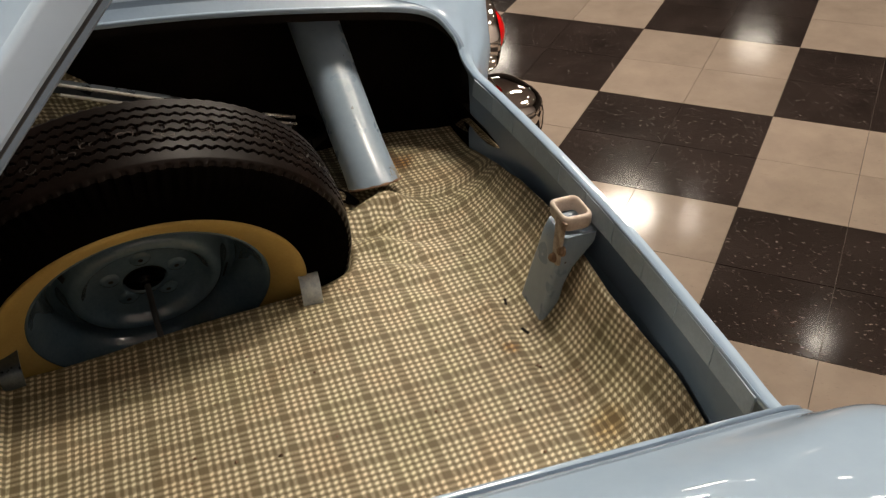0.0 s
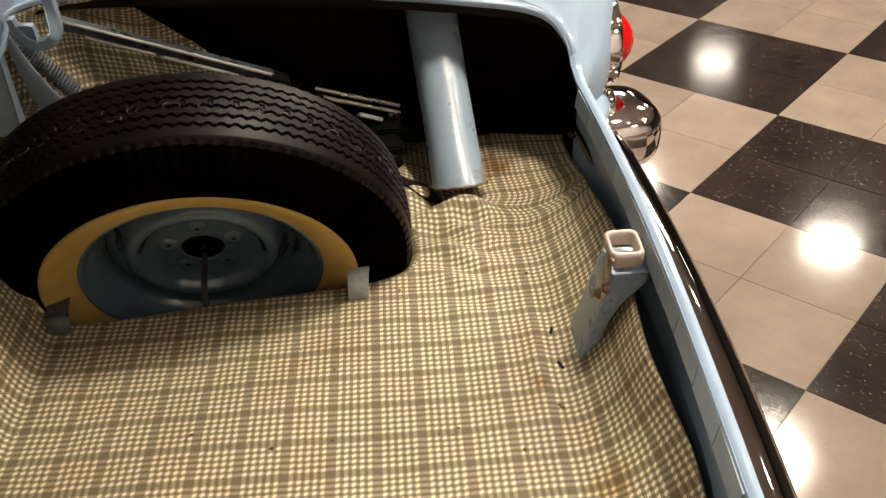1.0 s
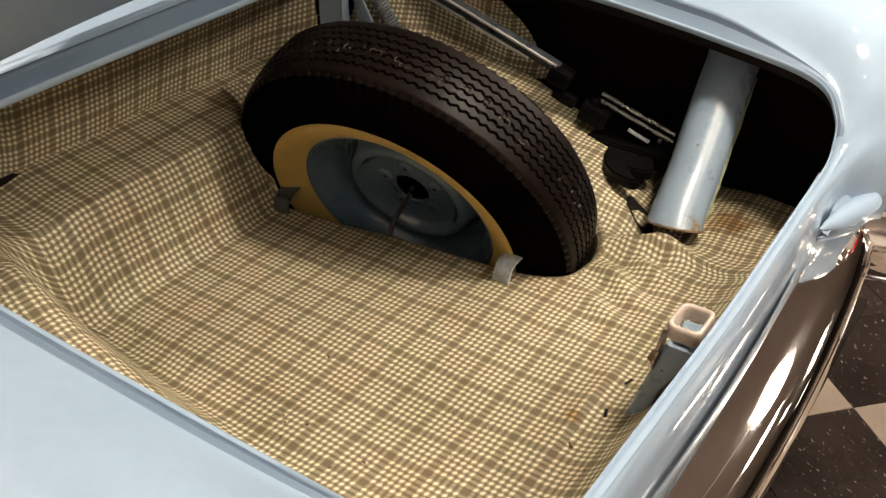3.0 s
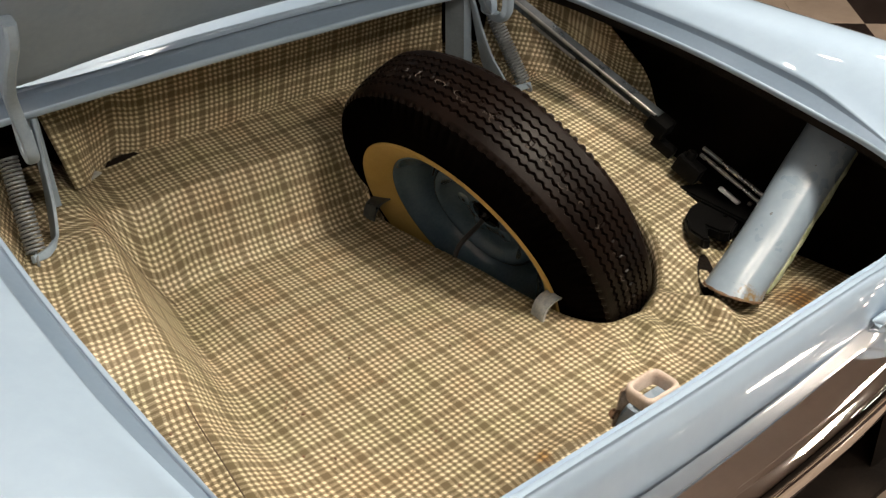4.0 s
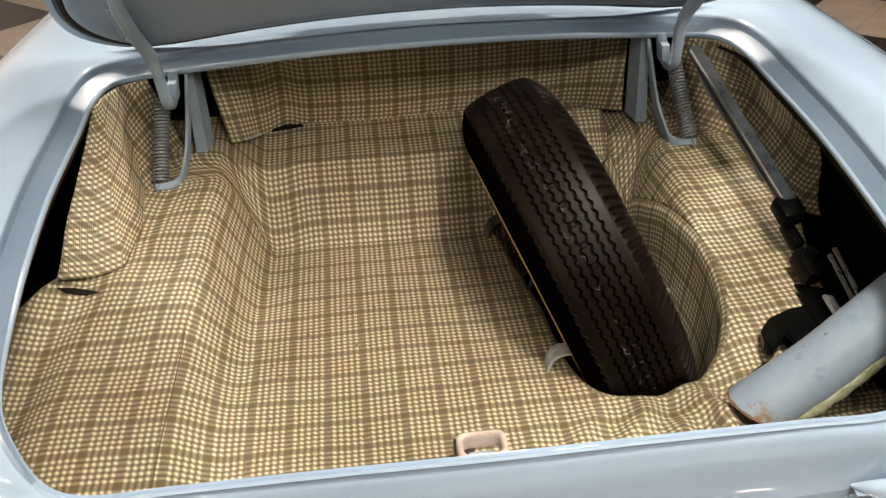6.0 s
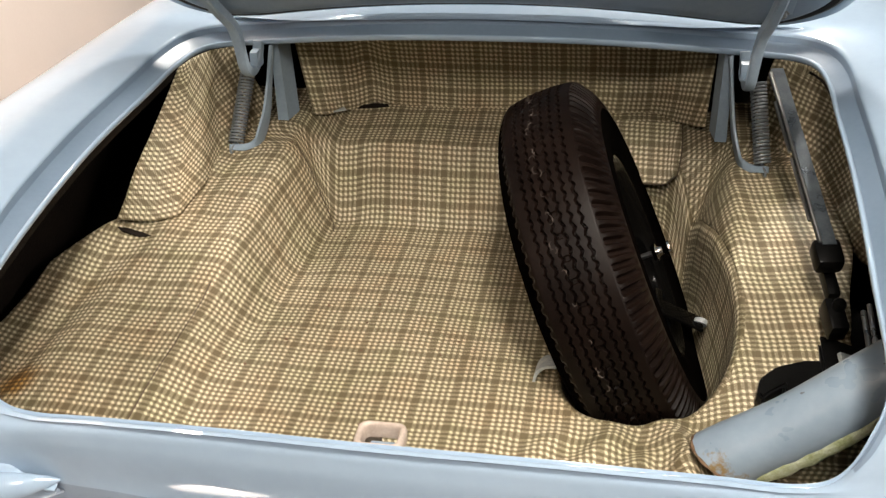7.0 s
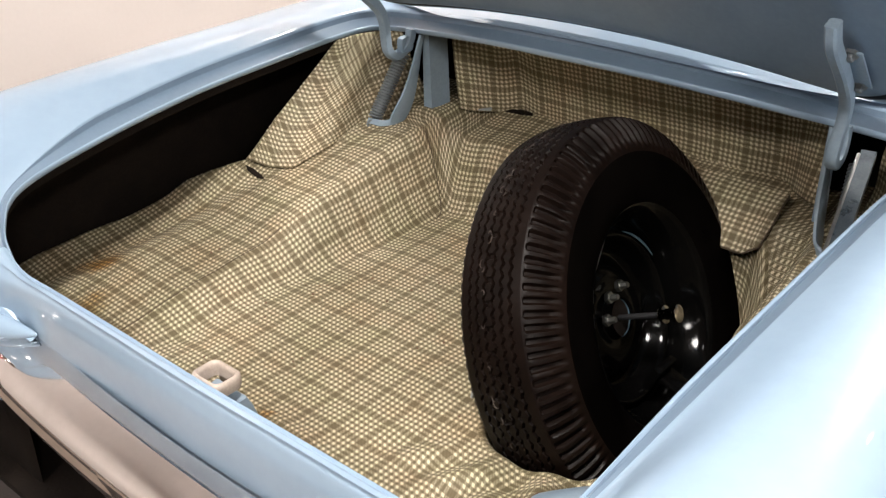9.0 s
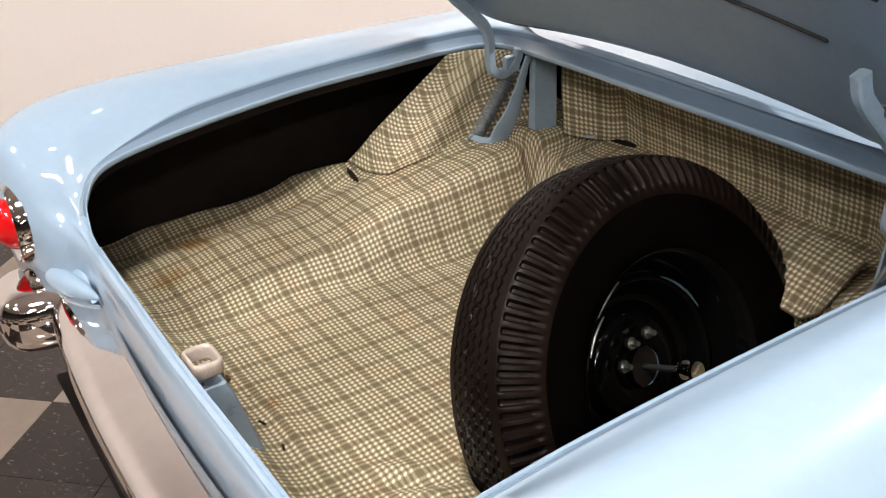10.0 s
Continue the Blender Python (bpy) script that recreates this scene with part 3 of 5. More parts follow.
for s in (-1, 1):
    c = Matrix.Translation((0.640 * s, -0.995, 0.640)) @ Matrix.Rotation(radians(12 * s), 4, "Z")
    bm = bmesh.new()
    bmesh.ops.create_uvsphere(bm, u_segments=32, v_segments=20, radius=1.0)
    for q in bm.verts:
        q.co = c @ Vector(tuple(math.copysign(abs(k) ** 0.68, k) * r for k, r in zip(q.co, (0.098, 0.090, 0.056 if q.co.z > 0 else 0.088))))
    part("bumper_end", bm_data("bumper_end", bm, M_CHROME, 60), bumper, "rounded chrome bumper end")

# tail lights
for s in (-1, 1):
    fm = Matrix.Translation((0.725 * s, -0.995, 0.785)) @ Matrix.Rotation(radians(90), 4, "X")
    v, f = revolve([(0.086, -0.03), (0.088, 0.004), (0.082, 0.014), (0.070, 0.012), (0.060, 0.004), (0.056, 0.010)], 40, fm)
    tl = part("tail_light", mesh_data("tail_light", v, f, M_CHROME, 50), car, "round chrome tail light bezel")
    v, f = revolve([(0.057, 0.004), (0.056, 0.014), (0.048, 0.030), (0.034, 0.042), (0.016, 0.050), (0.0, 0.052)], 40, fm)
    part("lens", mesh_data("lens", v, f, M_LENS, 60), tl, "domed ruby red lens")

for s in (-1, 1):
    # teardrop swelling below the wing's tail, hollow at its outer end
    tip, mouth = Vector((0.470 * s, -0.916, 0.697)), Vector((0.626 * s, -0.968, 0.694))
    ax = (mouth - tip).normalized()
    e1 = (Vector((0, 0, 1)) - ax * ax.z).normalized()
    e2 = ax.cross(e1) * s

    def swell(t, r, k):
        a = 2 * math.pi * k / 32
        return tip.lerp(mouth, t) + (e1 * math.cos(a) - e2 * (0.85 * math.sin(a))) * r

    sizes = [(0.0, 0.002), (0.10, 0.0085), (0.25, 0.0160), (0.45, 0.0225), (0.65, 0.0255), (0.82, 0.0245), (0.93, 0.0215), (0.985, 0.0180), (1.0, 0.0155), (0.985, 0.0135)]
    v, f = loft([[swell(t, q, k) for k in range(32)] for t, q in sizes], True)
    sc = part("wing_scoop", mesh_data("wing_scoop", v, f, M_PAINT, 60), car, "painted hollow swelling below the wing's tail")
    v, f = loft([[swell(0.983 - 0.10 * (1 - q), 0.0138 * q, k) for k in range(32)] for q in (1.0, 0.6, 0.02)], True)
    part("scoop_hole", mesh_data("scoop_hole", v, f, M_GASKET), sc, "black opening")
    # tongue of the tail panel lapping over the bumper's end
    rows = []
    for k in range(13):
        x = 0.475 + 0.125 * k / 12
        yc, zc = bumper_section(x)
        reach = 0.004 + 0.030 * smooth01(0.500, 0.540, x) + 0.014 * smooth01(0.55, 0.60, x)
        row = []
        for j in range(9):
            t = j / 8
            y = -0.917 - 0.012 * smooth01(0.53, 0.60, x) - (0.008 + reach) * t
            lay = zc + 0.0185 - 0.14 * max(0.0, 0.0435 - (y - yc)) + 0.0045
            row.append(Vector((x * s, y, lay + (0.004 + 0.050 * smooth01(0.50, 0.585, x)) * (1 - smooth01(0.0, 0.55, t)) ** 2)))
        rows.append(row)
    v, f = loft(rows)
    lap = part("tail_panel_lap", mesh_data("tail_panel_lap", v, f, M_PAINT, 60), car, "body-coloured lap over the bumper's end")
    so = lap.modifiers.new("thickness", "SOLIDIFY")
    so.thickness, so.offset = 0.003, 0.0
for s in (-1, 1):
    fm = Matrix.Translation((0.70 * s, 0.95, FLOOR_Z + 0.335)) @ Matrix.Rotation(radians(90), 4, "Y")
    v, f = revolve([(0.0, 0.04), (0.19, 0.05), (0.20, 0.085), (0.26, 0.095), (0.32, 0.080), (0.335, 0.05), (0.335, -0.05), (0.32, -0.080), (0.26, -0.095), (0.20, -0.085), (0.0, -0.05)], 48, fm)
    part("road_wheel", mesh_data("road_wheel", v, f, M_RUBBER, 40), car, "black rear road wheel")

# striker post at the rear middle: a folded sheet channel leaning back to the rail
def post_side(t):
    """Front edge, back edge and half-widths of the post at a share t of its height."""
    z = 0.575 + 0.192 * t
    front = -0.793 - 0.054 * t
    back = lerp_table([(0.0, -0.826), (0.30, -0.837), (0.50, -0.848), (0.64, -0.862), (0.76, -0.882), (0.86, -0.900), (1.0, -0.903)], t)
    return z, front, back, 0.044 - 0.010 * t, 0.038 - 0.004 * t


rings = []
for k in range(15):
    t = k / 14
    z, fr, ba, wf, wb = post_side(t)
    r = 0.006
    z -= 0.010 * smooth01(0.86, 1.0, t)
    ring = []
    for cx, cy, sx, sy in ((-wf, fr, 1, -1), (wf, fr, -1, -1), (wb, ba, -1, 1), (-wb, ba, 1, 1)):
        c = Vector((cx - 0.008 + sx * r, cy + sy * r, z))
        a0 = math.atan2(-sy, -sx)
        ring += [c + Vector((math.cos(a0 + d), math.sin(a0 + d), 0)) * r for d in (0.785, 0.39, 0.0, -0.39, -0.785)]
    rings.append(ring)
cc = sum(rings[-1], Vector()) / len(rings[-1])
for k, h in ((0.93, 0.004), (0.80, 0.003), (0.60, -0.004), (0.35, -0.009), (0.08, -0.010)):
    rings.append([cc + (q - cc) * k + Vector((0, 0, h + 0.004 * math.cos((q.x - cc.x) * 90) * k)) for q in rings[14]])
v, f = loft(rings, True)
striker = part("striker_post", mesh_data("striker_post", v, f, M_TUBE, 40), car, "grey-blue painted striker post with chipped paint")
LC = Vector((-0.014, -0.868, 0.787))
loop = []
for ax, ay in ((-1, -1), (1, -1), (1, 1), (-1, 1)):
    for k in range(6):
        a = math.atan2(ay, ax) + radians(-45 + 18 * k)
        loop.append(LC + Vector((ax * 0.0175 + 0.010 * math.cos(a), ay * 0.0105 + 0.010 * math.sin(a), 0)))
rings = []
for o, h in ((0.0035, -0.016), (0.0058, -0.010), (0.0062, 0.001), (0.0052, 0.0060), (0.0025, 0.0080), (-0.0005, 0.0078), (-0.0030, 0.0050), (-0.0036, 0.000), (-0.0030, -0.016)):
    rings.append([q + (q - LC).normalized() * (o + 0.0006 * noise.noise(q * 70)) + Vector((0, 0, h + 0.0007 * noise.noise(q * 60))) for q in loop])
v, f = loft(rings + [rings[0]], True)
part("striker_loop", mesh_data("striker_loop", v, f, M_CREAM, 50), striker, "worn cream-coloured striker loop")
tong = spline([(-0.034, -0.846, 0.788), (-0.034, -0.8425, 0.780), (-0.035, -0.8400, 0.762), (-0.036, -0.8370, 0.742), (-0.038, -0.8345, 0.722), (-0.038, -0.8335, 0.712)], 4)
rings = []
for i, q in enumerate(tong):
    w = 0.017 - 0.006 * i / (len(tong) - 1) - (0.004 if i == len(tong) - 1 else 0)
    rings.append([q + Vector((dx * w, dy, 0)) for dx, dy in ((-1, 0.0008), (-0.8, 0.0026), (0.8, 0.0026), (1, 0.0008), (1, -0.0020), (-1, -0.0020))])
v, f = loft(rings, True)
f += [tuple(range(6)), tuple(range(len(v) - 6, len(v)))]
part("striker_tongue", mesh_data("striker_tongue", v, f, M_TONGUE, 40), striker, "scuffed cream and brown striker tongue")
for bx, by, bz in ((-0.051, -0.8385, 0.741), (-0.036, -0.8310, 0.722)):
    fm = Matrix.Translation((bx, by, bz)) @ Matrix.Rotation(radians(-74), 4, "X")
    v, f = revolve([(0.0, 0.008), (0.004, 0.008), (0.0065, 0.006), (0.007, 0.002), (0.0085, 0.001), (0.0085, -0.002)], 10, fm)
    part("striker_bolt", mesh_data("striker_bolt", v, f, M_RUST, 30), striker, "rusty bolt head")
bm = bmesh.new()
rbox(bm, (0.036, 0.030, 0.010), (-0.014, -0.870, 0.764), 0.004, Matrix.Rotation(radians(10), 4, "X"))
part("striker_saddle", bm_data("striker_saddle", bm, M_TUBE, 50), striker)
# slit that the post comes through, torn at its corners
for x0, y0, ang in ((-0.058, -0.795, 70), (-0.052, -0.776, 20), (0.030, -0.774, -15)):
    bm = bmesh.new()
    rbox(bm, (0.018, 0.005, 0.0024), (x0, y0, 0.6030), 0.001, Matrix.Rotation(radians(ang), 4, "Z"))
    part("frayed_edge", bm_data("frayed_edge", bm, M_DARK), striker, "dark frayed edge of the slit at its foot")

# wheel cradle tabs
# The second tab's metal is darker, for the shade it stands in.
for (tx, ty, tw, tm, tlabel) in ((0.158, -0.472, -4, M_TAB, "bent grey steel wheel cradle tab with scuffed paint"), (0.122, 0.012, 6, M_JACK, "bent grey wheel cradle tab, darkened for the shade it stands in")):
    mt = Matrix.Translation((tx, ty, 0.0)) @ Matrix.Rotation(radians(tw), 4, "Z")
    line = spline([(-0.010, 0, 0.580), (-0.009, 0, 0.606), (-0.004, 0, 0.622), (0.004, 0, 0.632), (0.018, 0, 0.638), (0.056, 0, 0.640)], 4)
    rings = []
    for q in line:
        rings.append([mt @ Vector((q.x + dx, dy, q.z + dz)) for dx, dy, dz in ((0, -0.017, 0), (0, 0.017, 0), (0.004, 0.017, -0.004), (0.004, -0.017, -0.004))])
    v, f = loft(rings, True)
    f += [(0, 1, 2, 3), tuple(range(len(v) - 4, len(v)))]
    part("cradle_tab", mesh_data("cradle_tab", v, f, tm, 40), car, tlabel)

# fuel filler tube
TUBE = [(0.444, -0.666, 0.618), (0.474, -0.662, 0.641), (0.55, -0.655, 0.692), (0.65, -0.645, 0.775), (0.75, -0.637, 0.855), (0.83, -0.630, 0.93)]
pts = spline(TUBE, 6)
rad = [0.0525 - 0.0025 * smooth01(0, 8, i) + 0.003 * smooth01(0.5, 1.0, i / (len(pts) - 1)) for i in range(len(pts))]
v, f = tube(pts, rad, 28)
ax0 = (pts[1] - pts[0]).normalized()
up0 = (Vector((0, 0, 1)) - ax0 * ax0.z).normalized()
for i in range(10):
    for k in range(28):
        q = v[i * 28 + k]
        v[i * 28 + k] = q - ax0 * ((0.5 * (q - pts[i]).dot(up0) - 0.012) * (1 - i / 10))
filler = part("filler_tube", mesh_data("filler_tube", v, f, M_TUBE, 60), car, "grey-blue painted fuel filler tube with scuffs")
sel = list(range(7, 24))
seam_pts = [pts[i] + Vector((0.012, -rad[i] * 0.90, -rad[i] * 0.43)) for i in sel]
v, f = tube(seam_pts, [(0.013 + 0.007 * noise.noise(Vector((i * 1.3, 2.0, 0.5)))) * (0.35 + 0.65 * smooth01(6, 10, i) * smooth01(24, 20, i)) for i in sel], 12, squash=0.35)
part("sealer_bead", mesh_data("sealer_bead", v, f, M_SEAL), filler, "smeared yellow-green sealer along the tube")

e1 = ax0.cross(Vector((0, 1, 0))).normalized()
e2 = ax0.cross(e1)
ringp = [pts[0] + ax0 * 0.001 + (e1 * math.cos(a) + e2 * math.sin(a)) * (0.0515 + 0.0006 * math.sin(5 * a)) for a in [2 * math.pi * k / 40 for k in range(40)]]
ringp = [q - ax0 * (0.5 * (q - pts[0]).dot(up0) - 0.012) for q in ringp]
v, f = tube(ringp, [0.0024 + 0.0009 * math.sin(k * 1.7) for k in range(40)], 8, True)
part("tube_edge", mesh_data("tube_edge", v, f, M_RUST), filler, "rusty sealer-smeared bottom edge")

def bar(points, widths, depths):
    """A rounded flat bar along a path: width across the car, depth square to the path."""
    pts = [Vector(q) for q in points]
    rings = []
    for i, q in enumerate(pts):
        t = (pts[min(i + 1, len(pts) - 1)] - pts[max(i - 1, 0)]).normalized()
        e = Vector((1, 0, 0)) - t * t.x
        e.normalize()
        n = t.cross(e)
        w, d = widths[i] / 2, depths[i] / 2
        rings.append([q + e * (a * w) + n * (b * d) for a, b in ((-1, -0.75), (-0.6, -1), (0.6, -1), (1, -0.75), (1, 0.75), (0.6, 1), (-0.6, 1), (-1, 0.75))])
    v, f = loft(rings, True)
    f += [tuple(range(8)), tuple(range(len(v) - 8, len(v)))]
    return v, f


# hinges
def hinge(s):
    h = part("hinge", None, car, "grey-blue gooseneck boot hinge with a coil spring")
    arm = [(0.530, -0.136, 1.226), (0.530, -0.126, 1.198), (0.530, -0.108, 1.176), (0.530, -0.068, 1.138), (0.526, -0.018, 1.090), (0.519, 0.014, 1.055), (0.514, 0.025, 1.022), (0.510, 0.024, 0.990), (0.507, 0.026, 0.958),
           (0.505, 0.045, 0.941), (0.503, 0.072, 0.946), (0.500, 0.090, 0.968), (0.498, 0.096, 0.992)]
    q = spline(arm, 6)
    v, f = bar([(s * x, y, z) for x, y, z in q], [0.019] * len(q), [0.026 - 0.005 * smooth01(20, 42, i) for i in range(len(q))])
    part("hinge_arm", mesh_data("hinge_arm", v, f, M_INNER, 40), h)
    bm = bmesh.new()
    rbox(bm, (0.004, 0.036, 0.036), (s * 0.498, 0.074, 0.962), 0.010)
    part("hinge_plate", bm_data("hinge_plate", bm, M_INNER), h)
    bm = bmesh.new()
    rbox(bm, (0.034, 0.105, 0.004), (0, 0, 0), 0.0015)
    bm.transform(Matrix.Translation((s * 0.543, -0.044, 1.136)) @ Matrix(((1, 0, 0), (0, -math.cos(radians(45)), math.sin(radians(45))), (0, -math.sin(radians(45)), -math.cos(radians(45))))).transposed().to_4x4())
    part("hinge_flange", bm_data("hinge_flange", bm, M_INNER), h)
    for by, bz in ((-0.078, 1.166), (-0.012, 1.100)):
        fm = Matrix.Translation((s * 0.543, by, bz)) @ Matrix.Rotation(radians(135), 4, "X")
        v, f = revolve([(0.0, 0.009), (0.005, 0.009), (0.0075, 0.006), (0.0075, 0.0), (0.012, 0.0), (0.012, -0.006)], 6, fm)
        part("bolt", mesh_data("bolt", v, f, M_STEEL, 25), h, "steel hinge bolt")
    # sheet strut that holds the spring
    strut = [(0.473, 0.104, 0.980), (0.476, 0.097, 0.955), (0.482, 0.084, 0.900), (0.490, 0.066, 0.840), (0.500, 0.046, 0.800), (0.507, 0.034, 0.783), (0.518, 0.022, 0.779), (0.536, 0.008, 0.783), (0.556, -0.004, 0.788)]
    q = spline(strut, 6)
    n = len(q)
    v, f = bar([(s * x, y, z) for x, y, z in q], [0.008] * n, [0.013 + 0.036 * math.exp(-((i / n - 0.46) / 0.22) ** 2) for i in range(n)])
    part("hinge_strut", mesh_data("hinge_strut", v, f, M_INNER, 40), h)
    for q4 in ([(0.484, 0.114, 0.790), (0.460, 0.116, 0.790), (0.463, 0.116, 0.985), (0.480, 0.114, 0.985)], [(0.461, 0.117, 0.790), (0.452, 0.172, 0.792), (0.456, 0.172, 0.985), (0.464, 0.117, 0.985)]):
        q4 = [Vector(p) for p in q4]
        nn = (q4[1] - q4[0]).cross(q4[3] - q4[0]).normalized() * 0.003
        v = [Vector((s * p.x, p.y, p.z)) for p in q4 + [p + nn for p in q4]]
        f = [(0, 1, 2, 3), (7, 6, 5, 4), (0, 4, 5, 1), (1, 5, 6, 2), (2, 6, 7, 3), (3, 7, 4, 0)]
        part("hinge_bracket", mesh_data("hinge_bracket", v, f, M_INNER, 30), h)
    # coil spring
    a, b = Vector((s * 0.546, 0.010, 0.792)), Vector((s * 0.530, 0.098, 0.928))
    ax = (b - a).normalized()
    u = ax.cross(Vector((1, 0, 0))).normalized()
    w = ax.cross(u)
    turns, steps = 24, 14
    L = (b - a).length
    hel = [a + ax * (L * k / (turns * steps)) + u * (0.0145 * math.cos(2 * math.pi * k / steps)) + w * (0.0145 * math.sin(2 * math.pi * k / steps)) for k in range(turns * steps + 1)]
    v, f = tube(hel, 0.0026, 6)
    coil = part("spring", mesh_data("spring", v, f, M_SPRING, 60), h, "grey coil spring")
    v, f = tube(spline([tuple(a + ax * 0.002), (s * 0.548, 0.000, 0.790), (s * 0.551, -0.010, 0.784), (s * 0.551, -0.009, 0.776), (s * 0.549, 0.002, 0.775)], 5), 0.0026, 8)
    part("spring_hook", mesh_data("spring_hook", v, f, M_SPRING, 60), coil)
    return h


hinge(-1)
hinge(1)

# boot lid, raised
LID_O = Vector((0.0, 0.058, 1.079))
LID_V = Vector((0, -math.cos(radians(45)), math.sin(radians(45))))
LID_N = Vector((0, -math.sin(radians(45)), -math.cos(radians(45))))


def lid_outline(grow, n=14):
    """Half-widths along the lid: rounded at the hinge side, gently tapering to the tail."""
    pts = []
    W, L, r = 0.665 + grow, 1.02 + grow, 0.13
    corner = [Vector((W - r + r * math.sin(a), r - r * math.cos(a) - grow, 0)) for a in [radians(90 * k / n) for k in range(n + 1)]]
    tail = [Vector((W - 0.05 - r + r * math.cos(a), L - r + r * math.sin(a), 0)) for a in [radians(90 * k / n) for k in range(n + 1)]]
    mid = [Vector((W - 0.05 * k / 10, 0.13 + (L - 0.26) * k / 10, 0)) for k in range(1, 10)]
    front = [Vector(((W - r) * k / 10, -grow + 0.0, 0)) for k in range(0, 10)]
    end = [Vector(((W - 0.05 - r) * (1 - k / 10), L, 0)) for k in range(1, 11)]
    right = front + corner + mid + tail + end
    left = [Vector((-q.x, q.y, 0)) for q in right[-2:0:-1]]
    return right + left


def lid_point(q, depth):
    ax = abs(q.x)
    q = Vector((q.x, q.y - 0.14 * ax * ax * (1 - 0.6 * smooth01(0.45, 0.62, ax)) * (1 - smooth01(0.0, 0.45, q.y)), 0))
    crown = (0.028 + 0.032 * smooth01(0.0, 0.35, q.y)) * (1 - (q.x / 0.70) ** 2) + 0.03 * (1 - ((q.y - 0.5) / 0.6) ** 2)
    return LID_O + Vector((q.x, 0, 0)) + LID_V * q.y + LID_N * (depth - crown)


def lid_shell(outlines, name, material, parent, label, cap):
    rings = [[lid_point(q, d) for q in lid_outline(g)] for g, d in outlines]
    v, f = loft(rings, True)
    # close with shrinking rings
    n = len(rings[0])
    last = lid_outline(outlines[cap][0])
    d0 = outlines[cap][1]
    prev = (len(rings) - 1) * n if cap == -1 else 0
    for k in (0.9, 0.75, 0.55, 0.35, 0.15, 0.02):
        base_i = len(v)
        v += [lid_point(Vector((q.x * k, 0.5 + (q.y - 0.5) * k, 0)), d0) for q in last]
        for j in range(n):
            l = (j + 1) % n
            f.append((prev + j, prev + l, base_i + l, base_i + j))
        prev = base_i
    return part(name, mesh_data(name, v, f, material, 45), parent, label)


lid = part("boot_lid", None, car, "raised pale blue boot lid with a slate-blue underside")
lid_shell([(0.0, 0.0), (0.004, 0.002), (0.006, 0.006), (0.005, 0.024), (0.002, 0.027), (-0.010, 0.027)], "lid_skin", M_PAINT, lid, "", 0)
lid_shell([(-0.026, 0.026), (-0.030, 0.030), (-0.034, 0.046), (-0.042, 0.050), (-0.060, 0.050)], "lid_inner_panel", M_LIDIN, lid, "slate-blue painted inner panel", -1)
# Black lines laid on the panel for the shade in its pressed swages.
for sg in (-1, 1):
    for a in ([(0.0, 0.268), (0.10, 0.266), (0.195, 0.262)], [(0.213, 0.261), (0.33, 0.254), (0.452, 0.246)], [(0.50, 0.42), (0.521, 0.396), (0.545, 0.378), (0.585, 0.375)]):
        v, f = tube([lid_point(Vector((sg * x, y, 0)), 0.051) for x, y in a], 0.0035, 8)
        part("lid_swage", mesh_data("lid_swage", v, f, M_GASKET), lid, "dark line standing for the shade in a pressed swage")
v, f = tube([lid_point(q, 0.028) for q in lid_outline(-0.018)], 0.009, 8, True)
part("lid_gasket", mesh_data("lid_gasket", v, f, M_GASKET), lid, "black rubber gasket")

# ---- spare wheel ----
WC = Vector((0.2594, -0.2098, 0.6662))
AZ, EL = radians(184.7), radians(-23.0)
WN = Vector((math.cos(AZ) * math.cos(EL), math.sin(AZ) * math.cos(EL), math.sin(EL)))
wu = WN.cross(Vector((0, 0, 1))).normalized()
wv = wu.cross(WN)
WM = Matrix.Translation(WC) @ Matrix((wu, wv, WN)).transposed().to_4x4()
wheel = tagged(new("spare_wheel"), "leaning spare wheel with yellowed whitewall tyre and slate-blue rim", "wheel")

R_T = 0.3565
ctrl = [(0.190, 0.050, 0), (0.200, 0.064, 0), (0.225, 0.083, 0), (0.258, 0.0955, 0), (0.290, 0.094, 0), (0.318, 0.085, 0), (0.336, 0.074, 0), (0.346, 0.066, 0), (0.351, 0.058, 0)]
side = spline(ctrl, 6)
tread_a = [0.058 - 0.116 * k / 72 for k in range(1, 72)]
inner = spline([(0.190, 0.070, 0), (0.200, 0.084, 0), (0.225, 0.093, 0)] + ctrl[3:], 6)
profile = [(q.x, q.y) for q in side] + [(R_T - 0.0055 * (a / 0.058) ** 2, a) for a in tread_a] + [(q.x, -q.y) for q in reversed(inner)]
NS = len(side)
GROOVES = [-0.040, -0.024, -0.008, 0.008, 0.024, 0.040]


def tri(x):
    x = x % 1.0
    return 4 * abs(x - 0.5) - 1


def tread_shape(j, ang, r, a):
    if abs(a) < 0.0575 and r > 0.34:
        for k, g in enumerate(GROOVES):
            if abs(a - g - 0.0026 * tri(ang * 58 / math.pi + 0.37 * k)) < 0.0018:
                return r - 0.006, a
        if abs(abs(a) - 0.0) < 0.0035 and tri(ang * 30 / math.pi) > 0.6:
            return r - 0.003, a
    elif 0.285 < r < 0.350:
        w = (0.35 if a > 0 else 1.0) * smooth01(0.290, 0.318, r) * (1 - smooth01(0.346, 0.350, r)) * smooth01(-0.55, 0.65, math.sin(ang * 104))
        return r - 0.0022 * w, a - math.copysign(0.0078 * w, a)
    return r, a


cut = NS - 9
tail = next(k for k in range(NS + 72, len(profile)) if profile[k][0] < 0.286)
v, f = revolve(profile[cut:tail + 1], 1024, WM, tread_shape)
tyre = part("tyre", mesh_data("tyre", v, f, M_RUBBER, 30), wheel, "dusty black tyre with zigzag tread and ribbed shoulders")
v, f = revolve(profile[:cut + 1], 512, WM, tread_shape)
